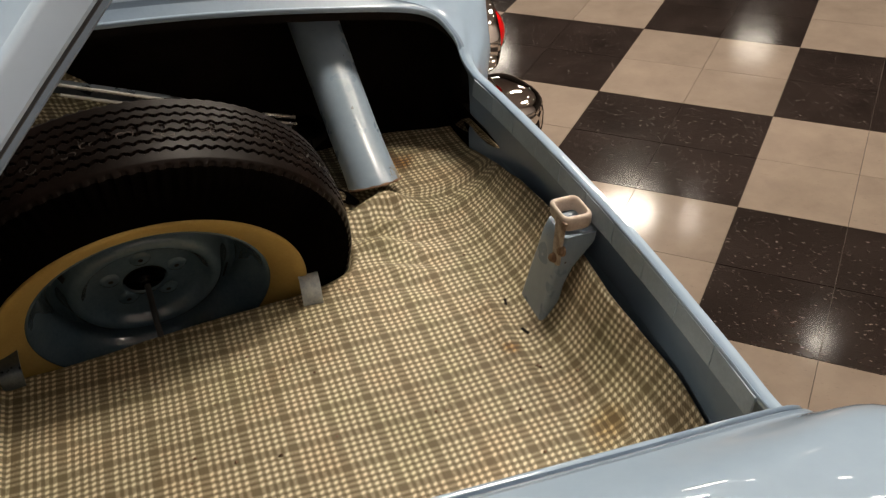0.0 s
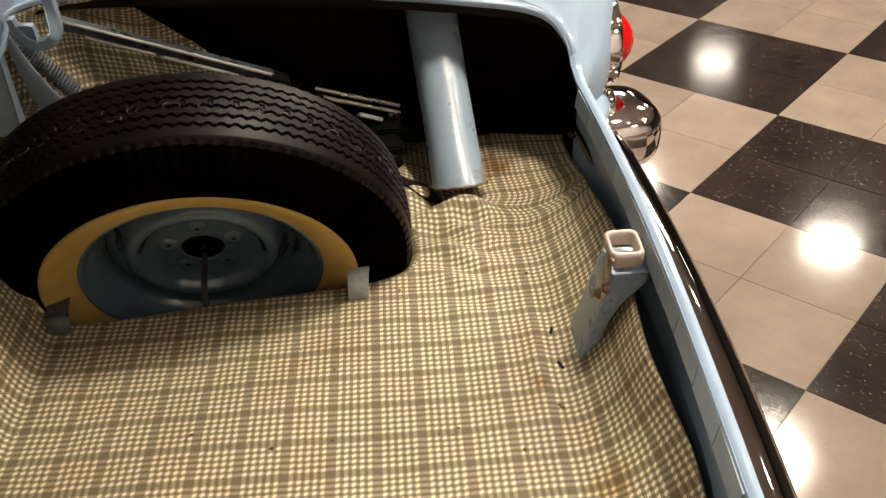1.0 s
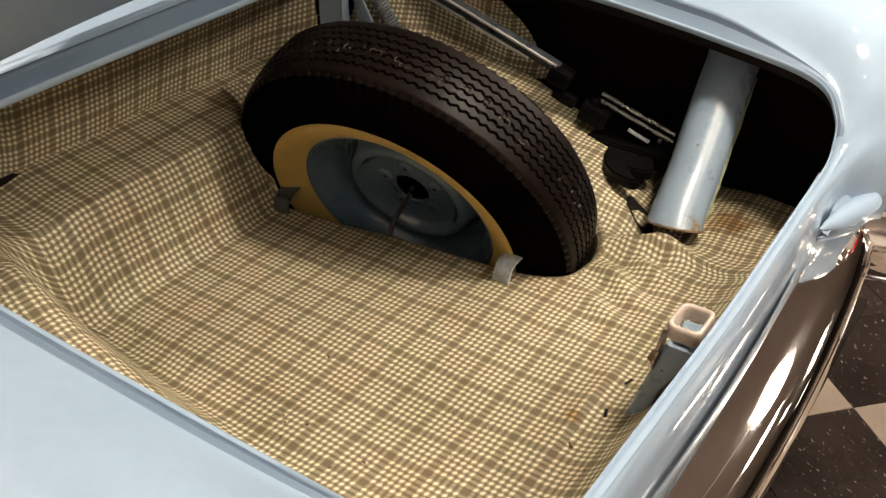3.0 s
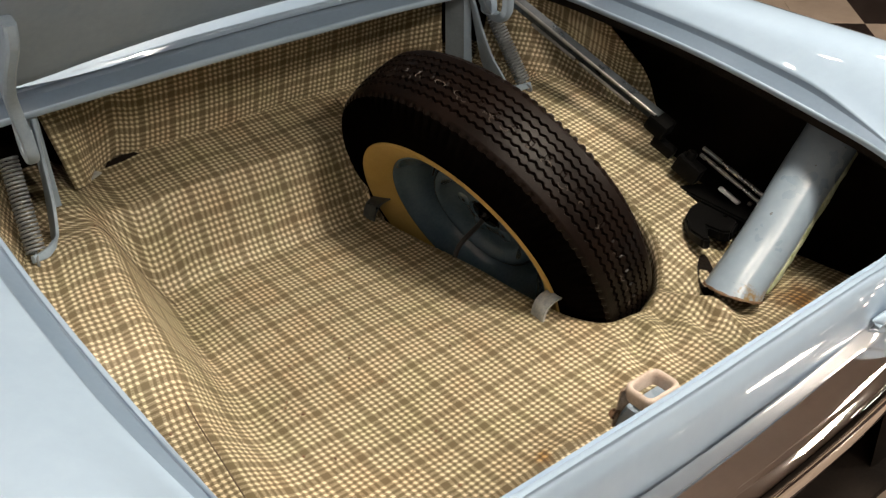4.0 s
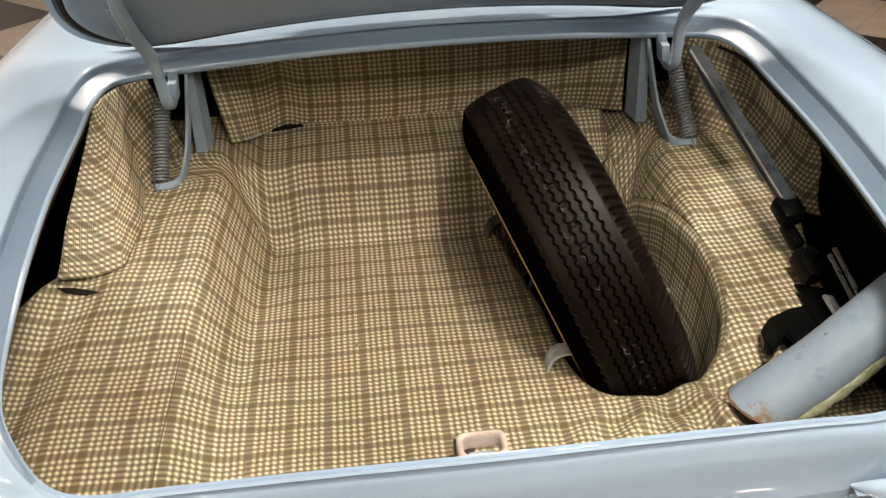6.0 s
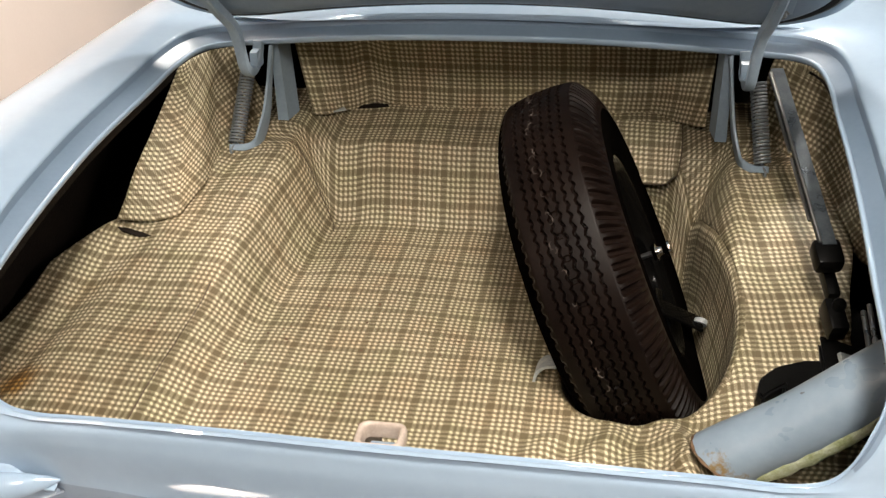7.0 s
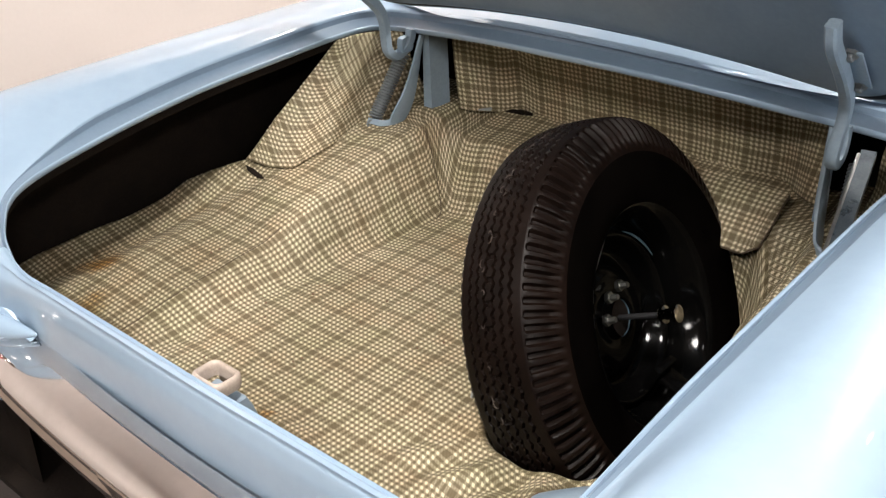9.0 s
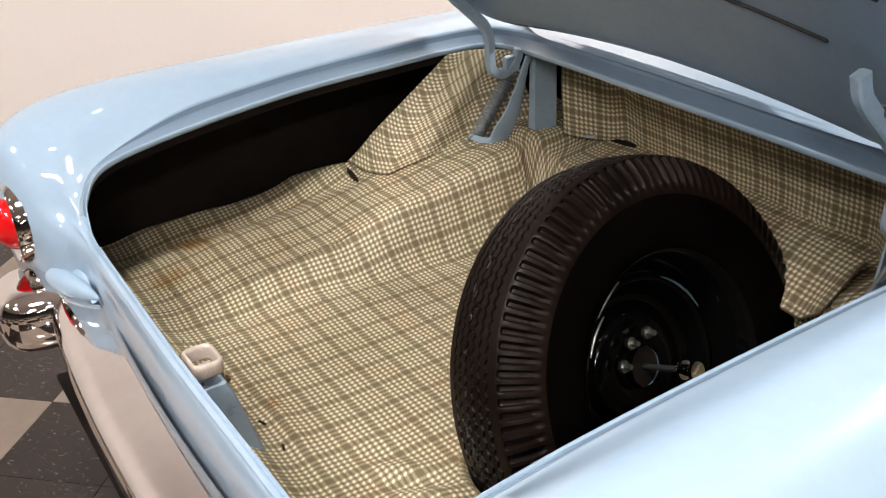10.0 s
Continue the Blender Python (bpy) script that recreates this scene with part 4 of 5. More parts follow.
part("outer_sidewall", mesh_data("outer_sidewall", v, f, M_SIDEWALL, 30), tyre, "black sidewall, its shade put into a blacker rubber")
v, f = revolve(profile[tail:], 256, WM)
part("inner_sidewall", mesh_data("inner_sidewall", v, f, M_SIDEWALL, 30), tyre, "black inner sidewall, its shade put into a blacker rubber")
# pale curls along one groove, painted in for light on the tread's sipes
rng = random.Random(11)
v, f = [], []
for k in range(46):
    ang = radians(360 * k / 46 + rng.uniform(-1.6, 1.6))
    for bit in range(rng.choice((1, 2, 2, 3))):
        c, a0, sz = 0.012 + rng.uniform(-0.006, 0.006), rng.uniform(0, 6.28), rng.uniform(0.0025, 0.0055)
        arc = []
        for j in range(7):
            q = a0 + 0.55 * j
            tt, aa = ang + bit * 0.026 + sz * 1.5 * math.cos(q) / R_T, c + sz * math.sin(q)
            rr = R_T - 0.0055 * (aa / 0.058) ** 2
            arc.append(WM @ Vector((rr * math.cos(tt), rr * math.sin(tt), aa)))
        tv, tf = tube(arc, [0.0004 + 0.0008 * math.sin(math.pi * j / 6) for j in range(7)], 5)
        f += [tuple(i + len(v) for i in q) for q in tf]
        v += list(tv)
tagged(part("tread_wear", mesh_data("tread_wear", v, f, M_SIPE_GLINT, 60), tyre), "pale curls standing for light caught on the tread's sipes", kind="stuff")
ring = [(0.196, 0.060), (0.1975, 0.068), (0.206, 0.0765), (0.225, 0.0885), (0.245, 0.0975), (0.254, 0.0985), (0.257, 0.0945)]
v, f = revolve([(q.x, q.y) for q in spline([(a, b, 0) for a, b in ring], 3)], 96, WM)
part("whitewall", mesh_data("whitewall", v, f, M_YELLOW), wheel, "yellowed whitewall band")
rimp = [(0.163, 0.012), (0.168, 0.026), (0.178, 0.044), (0.191, 0.050), (0.1995, 0.060), (0.2005, 0.0685), (0.1965, 0.0715), (0.191, 0.066), (0.184, 0.055), (0.171, 0.040), (0.160, 0.018), (0.157, 0.000)]
v, f = revolve([(q.x, q.y) for q in spline([(a, b, 0) for a, b in rimp], 3)], 96, WM)
rim_ob = part("rim", mesh_data("rim", v, f, M_WHEEL, 50), wheel, "slate-blue painted steel rim")
backp = [(0.199, -0.070), (0.2005, -0.078), (0.197, -0.083), (0.191, -0.080), (0.180, -0.0585), (0.164, -0.020), (0.1625, 0.000), (0.1632, 0.0115)]
v, f = revolve(backp, 96, WM)
part("rim_back", mesh_data("rim_back", v, f, M_WBLACK, 50), rim_ob, "glossy black inner side of the rim")
disc = [(0.158, 0.000), (0.150, -0.010), (0.142, -0.006), (0.134, 0.012), (0.126, 0.028), (0.117, 0.034), (0.108, 0.033), (0.101, 0.024), (0.094, 0.015), (0.080, 0.010), (0.060, 0.009), (0.044, 0.012), (0.037, 0.013), (0.034, 0.004), (0.034, -0.006)]
dp = [(q.x, q.y) for q in spline([(a, b, 0) for a, b in disc], 3)]
v, f = revolve(dp, 96, WM)
part("wheel_disc", mesh_data("wheel_disc", v, f, M_WHEEL, 50), rim_ob)
v, f = revolve([(r + 0.001, a - 0.006) for r, a in dp], 96, WM)
part("wheel_back", mesh_data("wheel_back", v, f, M_WBLACK, 50), rim_ob, "black painted back of the wheel")
v, f = revolve([(0.0, -0.004), (0.034, -0.003)], 32, WM)
part("hub_bore", mesh_data("hub_bore", v, f, M_DARK), rim_ob, "dark centre bore")
for k in range(5):
    a = radians(18 + 72 * k)
    fm = WM @ Matrix.Translation((0.0572 * math.cos(a), 0.0572 * math.sin(a), 0.0098))
    v, f = revolve([(0.0175, 0.0004), (0.0140, 0.0040), (0.0095, 0.0050), (0.0040, 0.0042)], 20, fm)
    lug = part("lug_boss", mesh_data("lug_boss", v, f, M_WHEEL, 40), rim_ob)
    v, f = revolve([(0.0042, 0.0044), (0.003, 0.0043), (0.0, 0.0042)], 16, fm)
    part("lug_hole", mesh_data("lug_hole", v, f, M_DARK, 40), lug, "dark lug hole")
for deg in (27, 198):
    a = radians(deg)
    fm = WM @ Matrix.Rotation(a, 4, "Z") @ Matrix.Translation((0.1420, 0, 0.0075)) @ Matrix.Rotation(radians(62), 4, "Y")
    bm = bmesh.new()
    rbox(bm, (0.024, 0.012, 0.003), (0, 0, 0), 0.001)
    bm.transform(fm)
    part("wheel_slot", bm_data("wheel_slot", bm, M_DARK), rim_ob, "dark hub cap clip slot")
# Arcs put in for the glints and blue light on the wheel's back.
for r, a0, a1, d in ((0.134, 122, 153, -0.020), (0.153, 22, 62, -0.020), (0.187, 112, 134, -0.075)):
    q = [WM @ Vector((r * math.cos(radians(a)), r * math.sin(radians(a)), d)) for a in [a0 + (a1 - a0) * k / 12 for k in range(13)]]
    v, f = tube(q, [0.0010 + 0.0016 * math.sin(math.pi * k / 12) for k in range(13)], 6)
    part("worn_edge", mesh_data("worn_edge", v, f, M_STEEL if d != -0.020 or a0 > 100 else M_WHEEL), rim_ob, "thin arc standing for light caught on the wheel's back")

# hold-down rod through the hub
rod = tagged(new("hold_down_rod"), "black hooked hold-down rod through the spare wheel hub", "rod")
pts = spline([WC - WN * 0.12, WC, WC + WN * 0.016, WC + WN * 0.024 + Vector((-0.004, -0.001, -0.008)), Vector((0.180, -0.215, 0.622)), Vector((0.160, -0.217, 0.592)), Vector((0.150, -0.217, 0.590))], 6)
v, f = tube(pts, 0.0052, 10)
part("rod", mesh_data("rod", v, f, M_GASKET), rod)
fm = WM @ Matrix.Translation((0, 0, 0.012))
v, f = revolve([(0.0, 0.012), (0.010, 0.011), (0.014, 0.003), (0.033, 0.0)], 24, fm)
part("washer", mesh_data("washer", v, f, M_WBLACK, 40), rod)
fm = WM @ Matrix.Translation((0, 0, -0.10))
v, f = revolve([(0.0, -0.026), (0.010, -0.026), (0.0155, -0.024), (0.0165, -0.020), (0.0155, -0.016), (0.0105, -0.014), (0.0100, -0.002), (0.0105, 0.0), (0.0160, 0.002), (0.0165, 0.006), (0.0150, 0.010), (0.006, 0.011)], 28, fm)
part("hub_nut", mesh_data("hub_nut", v, f, M_CHROME, 40), rod, "bright flanged hub nut")

# bracket in the well behind the wheel
bm = bmesh.new()
rbox(bm, (0.110, 0.045, 0.006), (0.395, -0.206, 0.572), 0.002, Matrix.Rotation(radians(24), 4, "Y"))
rbox(bm, (0.016, 0.060, 0.050), (0.350, -0.206, 0.585), 0.004, Matrix.Rotation(radians(24), 4, "Y"))
bracket = part("wheel_bracket", bm_data("wheel_bracket", bm, M_WBLACK), car, "black spare wheel bracket in the well")
fm = Matrix.Translation((0.441, -0.206, 0.556)) @ Matrix.Rotation(radians(24), 4, "Y") @ Matrix.Rotation(radians(-50), 4, "X")
v, f = revolve([(0.006, 0.006), (0.012, 0.006), (0.013, 0.003), (0.013, -0.004), (0.006, -0.004)], 24, fm, None, True)
part("eye_nut", mesh_data("eye_nut", v, f, M_TAB, 40), bracket, "grey eye nut")
for k in range(3):
    a = radians(75 + 42 * k)
    fm = WM @ Matrix.Translation((0.0572 * math.cos(a), 0.0572 * math.sin(a), -0.012))
    v, f = revolve([(0.0, -0.022), (0.005, -0.022), (0.006, -0.016), (0.006, -0.008), (0.011, -0.008), (0.011, 0.0)], 6, fm)
    part("stud", mesh_data("stud", v, f, M_STEEL, 25), rim_ob, "steel stud")

# ---- boot mat ----
mat_thing = tagged(new("boot_mat"), "brown and cream plaid woven boot mat, wrinkled and worn", "mat")
LEDGE = [(-0.97, 0.600), (-0.85, 0.603), (-0.75, 0.615), (-0.60, 0.637), (-0.40, 0.662), (-0.28, 0.702), (-0.10, 0.752), (0.0, 0.772), (0.12, 0.785), (0.30, 0.79)]
STEP_L = [(-0.97, 0.40), (-0.60, 0.405), (-0.25, 0.378), (0.03, 0.345), (0.3, 0.34)]
WELL = spline([(0.128, 0.055, 0), (0.150, -0.120, 0), (0.172, -0.300, 0), (0.186, -0.450, 0), (0.205, -0.525, 0), (0.245, -0.566, 0), (0.315, -0.574, 0), (0.385, -0.553, 0), (0.448, -0.500, 0), (0.483, -0.430, 0),
               (0.495, -0.345, 0), (0.487, -0.250, 0), (0.472, -0.165, 0), (0.452, -0.060, 0), (0.432, 0.035, 0), (0.380, 0.100, 0), (0.290, 0.120, 0), (0.200, 0.110, 0), (0.148, 0.090, 0)], 8, True)


EDGE_L = [(-0.95, 0.88), (-0.80, 0.886), (-0.63, 0.856), (-0.44, 0.822), (-0.35, 0.802), (-0.30, 0.768), (-0.255, 0.738), (-0.20, 0.675), (-0.05, 0.60), (0.28, 0.58)]
CURL = [(-0.90, 0.022), (-0.55, 0.036), (-0.40, 0.062), (-0.31, 0.090), (-0.20, 0.108), (-0.10, 0.116), (0.15, 0.104), (0.25, 0.096), (0.35, 0.074), (0.43, 0.046), (0.54, 0.014), (0.75, 0.0)]


def mat_height(x, y):
    led = lerp_table(LEDGE, y) - 0.6
    xb = lerp_table(STEP_L, y)
    left = smooth01(xb - 0.015, xb + 0.095, -x) * (led + 0.10 * max(0, -x - 0.50) * smooth01(-0.5, -0.1, y))
    right = smooth01(0.40, 0.50, x) * smooth01(-0.62, -0.42, y) * (led + 0.10 * max(0, x - 0.53))
    front = smooth01(0.018, 0.112, y) * 0.165 + 0.16 * max(0, y - 0.11)
    h = max(left, right, front) if min(max(left, right), front) <= 0 else (max(left, right) ** 5 + front ** 5) ** 0.2
    c = min(1.0, max(0.0, (-0.765 - y) / 0.132))
    curl = lerp_table(CURL, x) * c * c * (1.35 - 0.35 * c)
    n = noise.noise(Vector((x * 6, y * 6, 0.3))) * 0.004 + noise.noise(Vector((x * 15, y * 15, 2.3))) * 0.0022
    d1 = math.hypot((x - 0.40) / 0.12, (y + 0.62) / 0.08)
    n += 0.011 * math.exp(-d1 * d1) * math.sin(x * 60 + y * 25)
    d2 = math.hypot((x - 0.30) / 0.16, (y + 0.655) / 0.05)
    n += 0.009 * math.exp(-d2 * d2) * (0.4 + math.sin(x * 75 - y * 40))
    n += 0.006 * math.exp(-((x + 0.43 + 0.06 * y) / 0.05) ** 2) * math.sin(y * 22 + 1.0) * smooth01(-0.9, -0.6, y)
    n += 0.005 * math.exp(-((y + 0.02 - 0.1 * x) / 0.03) ** 2) * noise.noise(Vector((x * 11, 0.0, 9.0)))
    n += 0.008 * math.exp(-((y + 0.745 + 0.05 * x) / 0.018) ** 2) * math.exp(-((x + 0.03) / 0.11) ** 2)
    n += 0.030 * math.exp(-((x - 0.392) / 0.024) ** 2 - ((y + 0.668) / 0.050) ** 2)
    e = lerp_table(EDGE_L, y) + x
    along_wing = smooth01(-0.90, -0.74, y) * smooth01(-0.20, -0.34, y)
    n += along_wing * (0.007 * math.exp(-(e / 0.030) ** 2) - 0.014 * math.exp(-((e - 0.095) / 0.040) ** 2))
    n += 0.006 * smooth01(-0.30, -0.50, x) * noise.noise(Vector((x * 7, y * 5.5, 6.1))) * smooth01(0.05, -0.2, y)
    return 0.6 + h + curl + n


def in_poly(x, y, poly):
    c = False
    for i in range(len(poly)):
        a, b = poly[i - 1], poly[i]
        if (a.y > y) != (b.y > y) and x < (b.x - a.x) * (y - a.y) / (b.y - a.y) + a.x:
            c = not c
    return c


def nearest(x, y, poly):
    best, bp = 9, None
    q = Vector((x, y, 0))
    for i in range(len(poly)):
        a, b = poly[i - 1], poly[i]
        d = b - a
        t = min(1, max(0, (q - a).dot(d) / d.length_squared))
        w = a + d * t
        dd = (w - q).length
        if dd < best:
            best, bp = dd, w
    return best, bp


U0, V0 = -0.1354 - PERIOD * 2.5 / THREADS, -0.4657 - PERIOD * 2.5 / THREADS


NX, NY = 230, 190
EDGE_R = [(-0.95, 0.66), (-0.75, 0.70), (-0.60, 0.68), (-0.40, 0.660), (-0.20, 0.69), (-0.05, 0.68), (0.10, 0.62), (0.25, 0.58)]
GY = [-0.8965 + 1.1665 * j / (NY - 1) for j in range(NY)]
GXX = []
for y in GY:
    a = -lerp_table(EDGE_L, y) + 0.006 * noise.noise(Vector((1.0, y * 9, 5.0)))
    b = lerp_table(EDGE_R, y) + 0.008 * noise.noise(Vector((4.0, y * 9, 5.0)))
    GXX.append([a + (b - a) * i / (NX - 1) for i in range(NX)])
Z = [[mat_height(x, GY[j]) for x in GXX[j]] for j in range(NY)]
U = [[0.0] * NX for _ in range(NY)]
V = [[0.0] * NX for _ in range(NY)]
j0 = min(range(NY), key=lambda j: abs(GY[j] + 0.45))
for j in range(NY):
    g = GXX[j]
    i0 = min(range(NX), key=lambda i: abs(g[i]))
    U[j][i0] = g[i0] - U0
    for i in range(i0 + 1, NX):
        U[j][i] = U[j][i - 1] + math.hypot(g[i] - g[i - 1], (Z[j][i] - Z[j][i - 1]) * 0.9)
    for i in range(i0 - 1, -1, -1):
        U[j][i] = U[j][i + 1] - math.hypot(g[i] - g[i + 1], (Z[j][i] - Z[j][i + 1]) * 0.9)
for i in range(NX):
    V[j0][i] = GY[j0] - V0
    for j in list(range(j0 + 1, NY)) + list(range(j0 - 1, -1, -1)):
        k = j - 1 if j > j0 else j + 1
        dz = mat_height(GXX[j][i], GY[j]) - mat_height(GXX[j][i], GY[k])
        V[j][i] = V[k][i] + math.copysign(math.hypot(GY[j] - GY[k], dz * 0.9), j - j0)
verts, uvs, keep = [], [], []
for j in range(NY):
    for i in range(NX):
        x, y = GXX[j][i], GY[j]
        keep.append(not in_poly(x, y, WELL))
        pull = 0.012 * smooth01(-0.84, -0.90, y) * (0.5 + noise.noise(Vector((x * 5.0, 0.0, 3.7)))) + 0.016 * smooth01(-0.80, -0.90, y) * math.exp(-((x + 0.13) / 0.12) ** 2)
        verts.append([x, y + pull, Z[j][i]])
        uvs.append((U[j][i], V[j][i]))
faces = []
for j in range(NY - 1):
    for i in range(NX - 1):
        q = (j * NX + i, j * NX + i + 1, (j + 1) * NX + i + 1, (j + 1) * NX + i)
        if any(keep[k] for k in q):
            faces.append(q)
used = {k for q in faces for k in q}
for j in range(NY):
    for i in range(NX):
        k = j * NX + i
        if k in used and 0.10 < GXX[j][i] < 0.52 and -0.62 < GY[j] < 0.15:
            d, w = nearest(GXX[j][i], GY[j], WELL)
            if not keep[k]:
                uvs[k] = (uvs[k][0] + w.x - verts[k][0], uvs[k][1] + w.y - verts[k][1])
                verts[k] = [w.x, w.y, mat_height(w.x, w.y)]
remap = {k: n for n, k in enumerate(sorted(used))}
me = mesh_data("mat_floor", [verts[k] for k in sorted(used)], [tuple(remap[k] for k in q) for q in faces], M_PLAID, 0, [uvs[k] for k in sorted(used)])
me.shade_smooth()
mat_floor = part("mat_floor", me, mat_thing)
sol = mat_floor.modifiers.new("thickness", "SOLIDIFY")
sol.thickness, sol.offset = 0.004, -1.0

# lining of the wheel well
cw = sum(WELL, Vector()) / len(WELL)
rings, uvl = [], []
arcs = [0.0]
for i in range(1, len(WELL) + 1):
    arcs.append(arcs[-1] + (WELL[i % len(WELL)] - WELL[i - 1]).length)
ringpts = WELL + [WELL[0]]
for dz, inn in ((0.0012, -0.006), (0.0010, 0.000), (-0.003, 0.005), (-0.010, 0.010), (-0.022, 0.013), (-0.06, 0.016), (-0.12, 0.022), (-0.20, 0.032), (-0.27, 0.05)):
    row = []
    for k, q in enumerate(ringpts):
        d = (cw - q).normalized()
        wob = 0.006 * noise.noise(Vector((q.x * 14, q.y * 14, dz * 12)))
        p2 = q + d * (inn * (1 + 0.7 * smooth01(-0.14, 0.06, q.y)) + wob * min(1, -dz * 20))
        row.append(Vector((p2.x, p2.y, mat_height(q.x, q.y) + dz - 0.001)))
        uvl.append((arcs[k] + 0.01, -dz * 1.05 + 0.02))
    rings.append(row)
v, f = loft(rings)
part("mat_well_lining", mesh_data("mat_well_lining", v, f, M_PLAID, 60, uvl), mat_thing)


def cloth(name, nx, ny, fn, uv_off=(0, 0), drop=None, thick=0.004):
    """A sheet of the plaid: fn(s, t) gives a point for s, t in 0..1."""
    P = [[Vector(fn(i / (nx - 1), j / (ny - 1))) for i in range(nx)] for j in range(ny)]
    us, vs = [[0.0] * nx for _ in range(ny)], [[0.0] * nx for _ in range(ny)]
    for j in range(ny):
        for i in range(nx):
            us[j][i] = us[j][i - 1] + (P[j][i] - P[j][i - 1]).length if i else 0.0
            vs[j][i] = vs[j - 1][i] + (P[j][i] - P[j - 1][i]).length if j else 0.0
    v = [q for row in P for q in row]
    uv = [(us[j][i] + uv_off[0], vs[j][i] + uv_off[1]) for j in range(ny) for i in range(nx)]
    f = [(j * nx + i, j * nx + i + 1, (j + 1) * nx + i + 1, (j + 1) * nx + i) for j in range(ny - 1) for i in range(nx - 1)
         if not (drop and drop((i + 0.5) / (nx - 1), (j + 0.5) / (ny - 1)))]
    me = mesh_data(name, v, f, M_PLAID, 0, uv)
    me.shade_smooth()
    ob = part(name, me, mat_thing)
    so = ob.modifiers.new("thickness", "SOLIDIFY")
    so.thickness, so.offset = thick, -1.0
    return ob


# back flap hanging behind the front ledge
def back_flap(s, t):
    x = -0.447 + 0.890 * s
    ends = smooth01(0.15, 0.0, s) + smooth01(0.87, 1.0, s)
    z = 0.776 + 0.258 * t + 0.014 * math.exp(-((x + 0.297) / 0.03) ** 2) * (1 - t) ** 3
    y = 0.262 - 0.055 * t + 0.012 * noise.noise(Vector((x * 4, z * 5, 7))) - 0.095 * ends * (1 - 0.75 * t)
    y += 0.004 * math.sin(x * 21) * (1 - t)
    x += 0.03 * t * (s - 0.5) + 0.030 * (1 - t) * smooth01(0.14, 0.0, s)
    z += 0.022 * ends * (1 - t)
    return (x, y, z)


cloth("mat_back_flap", 90, 30, back_flap, (0.03, 0.0))
# Flat dark patch laid on the mat for the shade in the flap's gap.
tear = [(-0.335, 0.236), (-0.325, 0.249), (-0.300, 0.256), (-0.268, 0.255), (-0.262, 0.246), (-0.29, 0.240)]
v = [(x, y, mat_height(x, y) + h) for h in (0.003, 0.0045) for x, y in tear]
f = [tuple(range(6, 12)), tuple(range(5, -1, -1))] + [(j, (j + 1) % 6, 6 + (j + 1) % 6, 6 + j) for j in range(6)]
part("tear", mesh_data("tear", v, f, M_DARK), mat_thing, "flat dark patch for the shaded gap below the flap's edge")
bm = bmesh.new()
rbox(bm, (0.034, 0.016, 0.004), (-0.371, 0.203, 0.795), 0.0015, Matrix.Rotation(radians(30), 4, "Z"))
part("trim_clip", bm_data("trim_clip", bm, M_TAB), mat_thing, "grey metal trim clip")

SIDE_LOW = [(0.0, (0.505, 0.17, 0.787)), (0.35, (0.578, -0.012, 0.774)), (0.55, (0.574, -0.121, 0.752)), (0.75, (0.595, -0.212, 0.728)), (0.87, (0.642, -0.238, 0.727)), (1.0, (0.706, -0.252, 0.736))]
SIDE_LOW_R = [(0.0, (0.520, 0.17, 0.787)), (0.35, (0.640, 0.010, 0.774)), (0.55, (0.665, -0.100, 0.752)), (0.75, (0.685, -0.190, 0.728)), (0.87, (0.700, -0.238, 0.727)), (1.0, (0.720, -0.262, 0.730))]
SIDE_TOP = [(0.0, (0.560, 0.132, 0.968)), (0.4, (0.612, 0.095, 0.968)), (0.7, (0.634, 0.045, 0.967)), (1.0, (0.640, -0.008, 0.966))]


def side_piece(sg):
    """Side cloth climbing from the ledge to the rim, its rear edge one straight slant."""
    def fn(s, t):
        lo = [lerp_table([(k, c[a]) for k, c in (SIDE_LOW if sg < 0 else SIDE_LOW_R)], s) for a in range(3)]
        hi = [lerp_table([(k, c[a]) for k, c in SIDE_TOP], s) for a in range(3)]
        x, y, z = (a + (b - a) * t for a, b in zip(lo, hi))
        x += (0.010 * math.sin(math.pi * t) * (1 - s) + 0.007 * noise.noise(Vector((y * 9, z * 9, 3.0 * sg)))) * math.sin(math.pi * min(1, t + 0.15))
        x += (0.060 if sg > 0 else 0.0) * smooth01(0.0, 0.45, t) * smooth01(1.0, 0.8, t) * smooth01(0.1, 0.5, s)
        return (sg * x, y, z)
    return fn


cloth("mat_side_piece", 44, 30, side_piece(-1), (0.0, 0.02))
cloth("mat_side_piece", 44, 30, side_piece(1), (0.0, 0.02))
slit = [(-0.705, -0.258), (-0.680, -0.256), (-0.648, -0.260), (-0.632, -0.266), (-0.655, -0.269), (-0.690, -0.266)]
v = [(x, y, mat_height(x, y) + h) for h in (0.003, 0.0045) for x, y in slit]
part("tear", mesh_data("tear", v, [tuple(range(6, 12)), tuple(range(5, -1, -1))] + [(j, (j + 1) % 6, 6 + (j + 1) % 6, 6 + j) for j in range(6)], M_DARK), mat_thing, "dark slit in the weave")
hole = [(0.480 + 0.050 * math.cos(a) * 0.85 + 0.010 * math.sin(a), -0.585 + 0.030 * math.sin(a) + 0.032 * math.cos(a)) for a in [2 * math.pi * k / 16 for k in range(16)]]
v = [(x, y, mat_height(x, y) + h) for h in (0.003, 0.0045) for x, y in hole]
part("cut_hole", mesh_data("cut_hole", v, [tuple(range(16, 32)), tuple(range(15, -1, -1))] + [(j, (j + 1) % 16, 16 + (j + 1) % 16, 16 + j) for j in range(16)], M_DARK), mat_thing, "dark cut-out beside the filler tube")
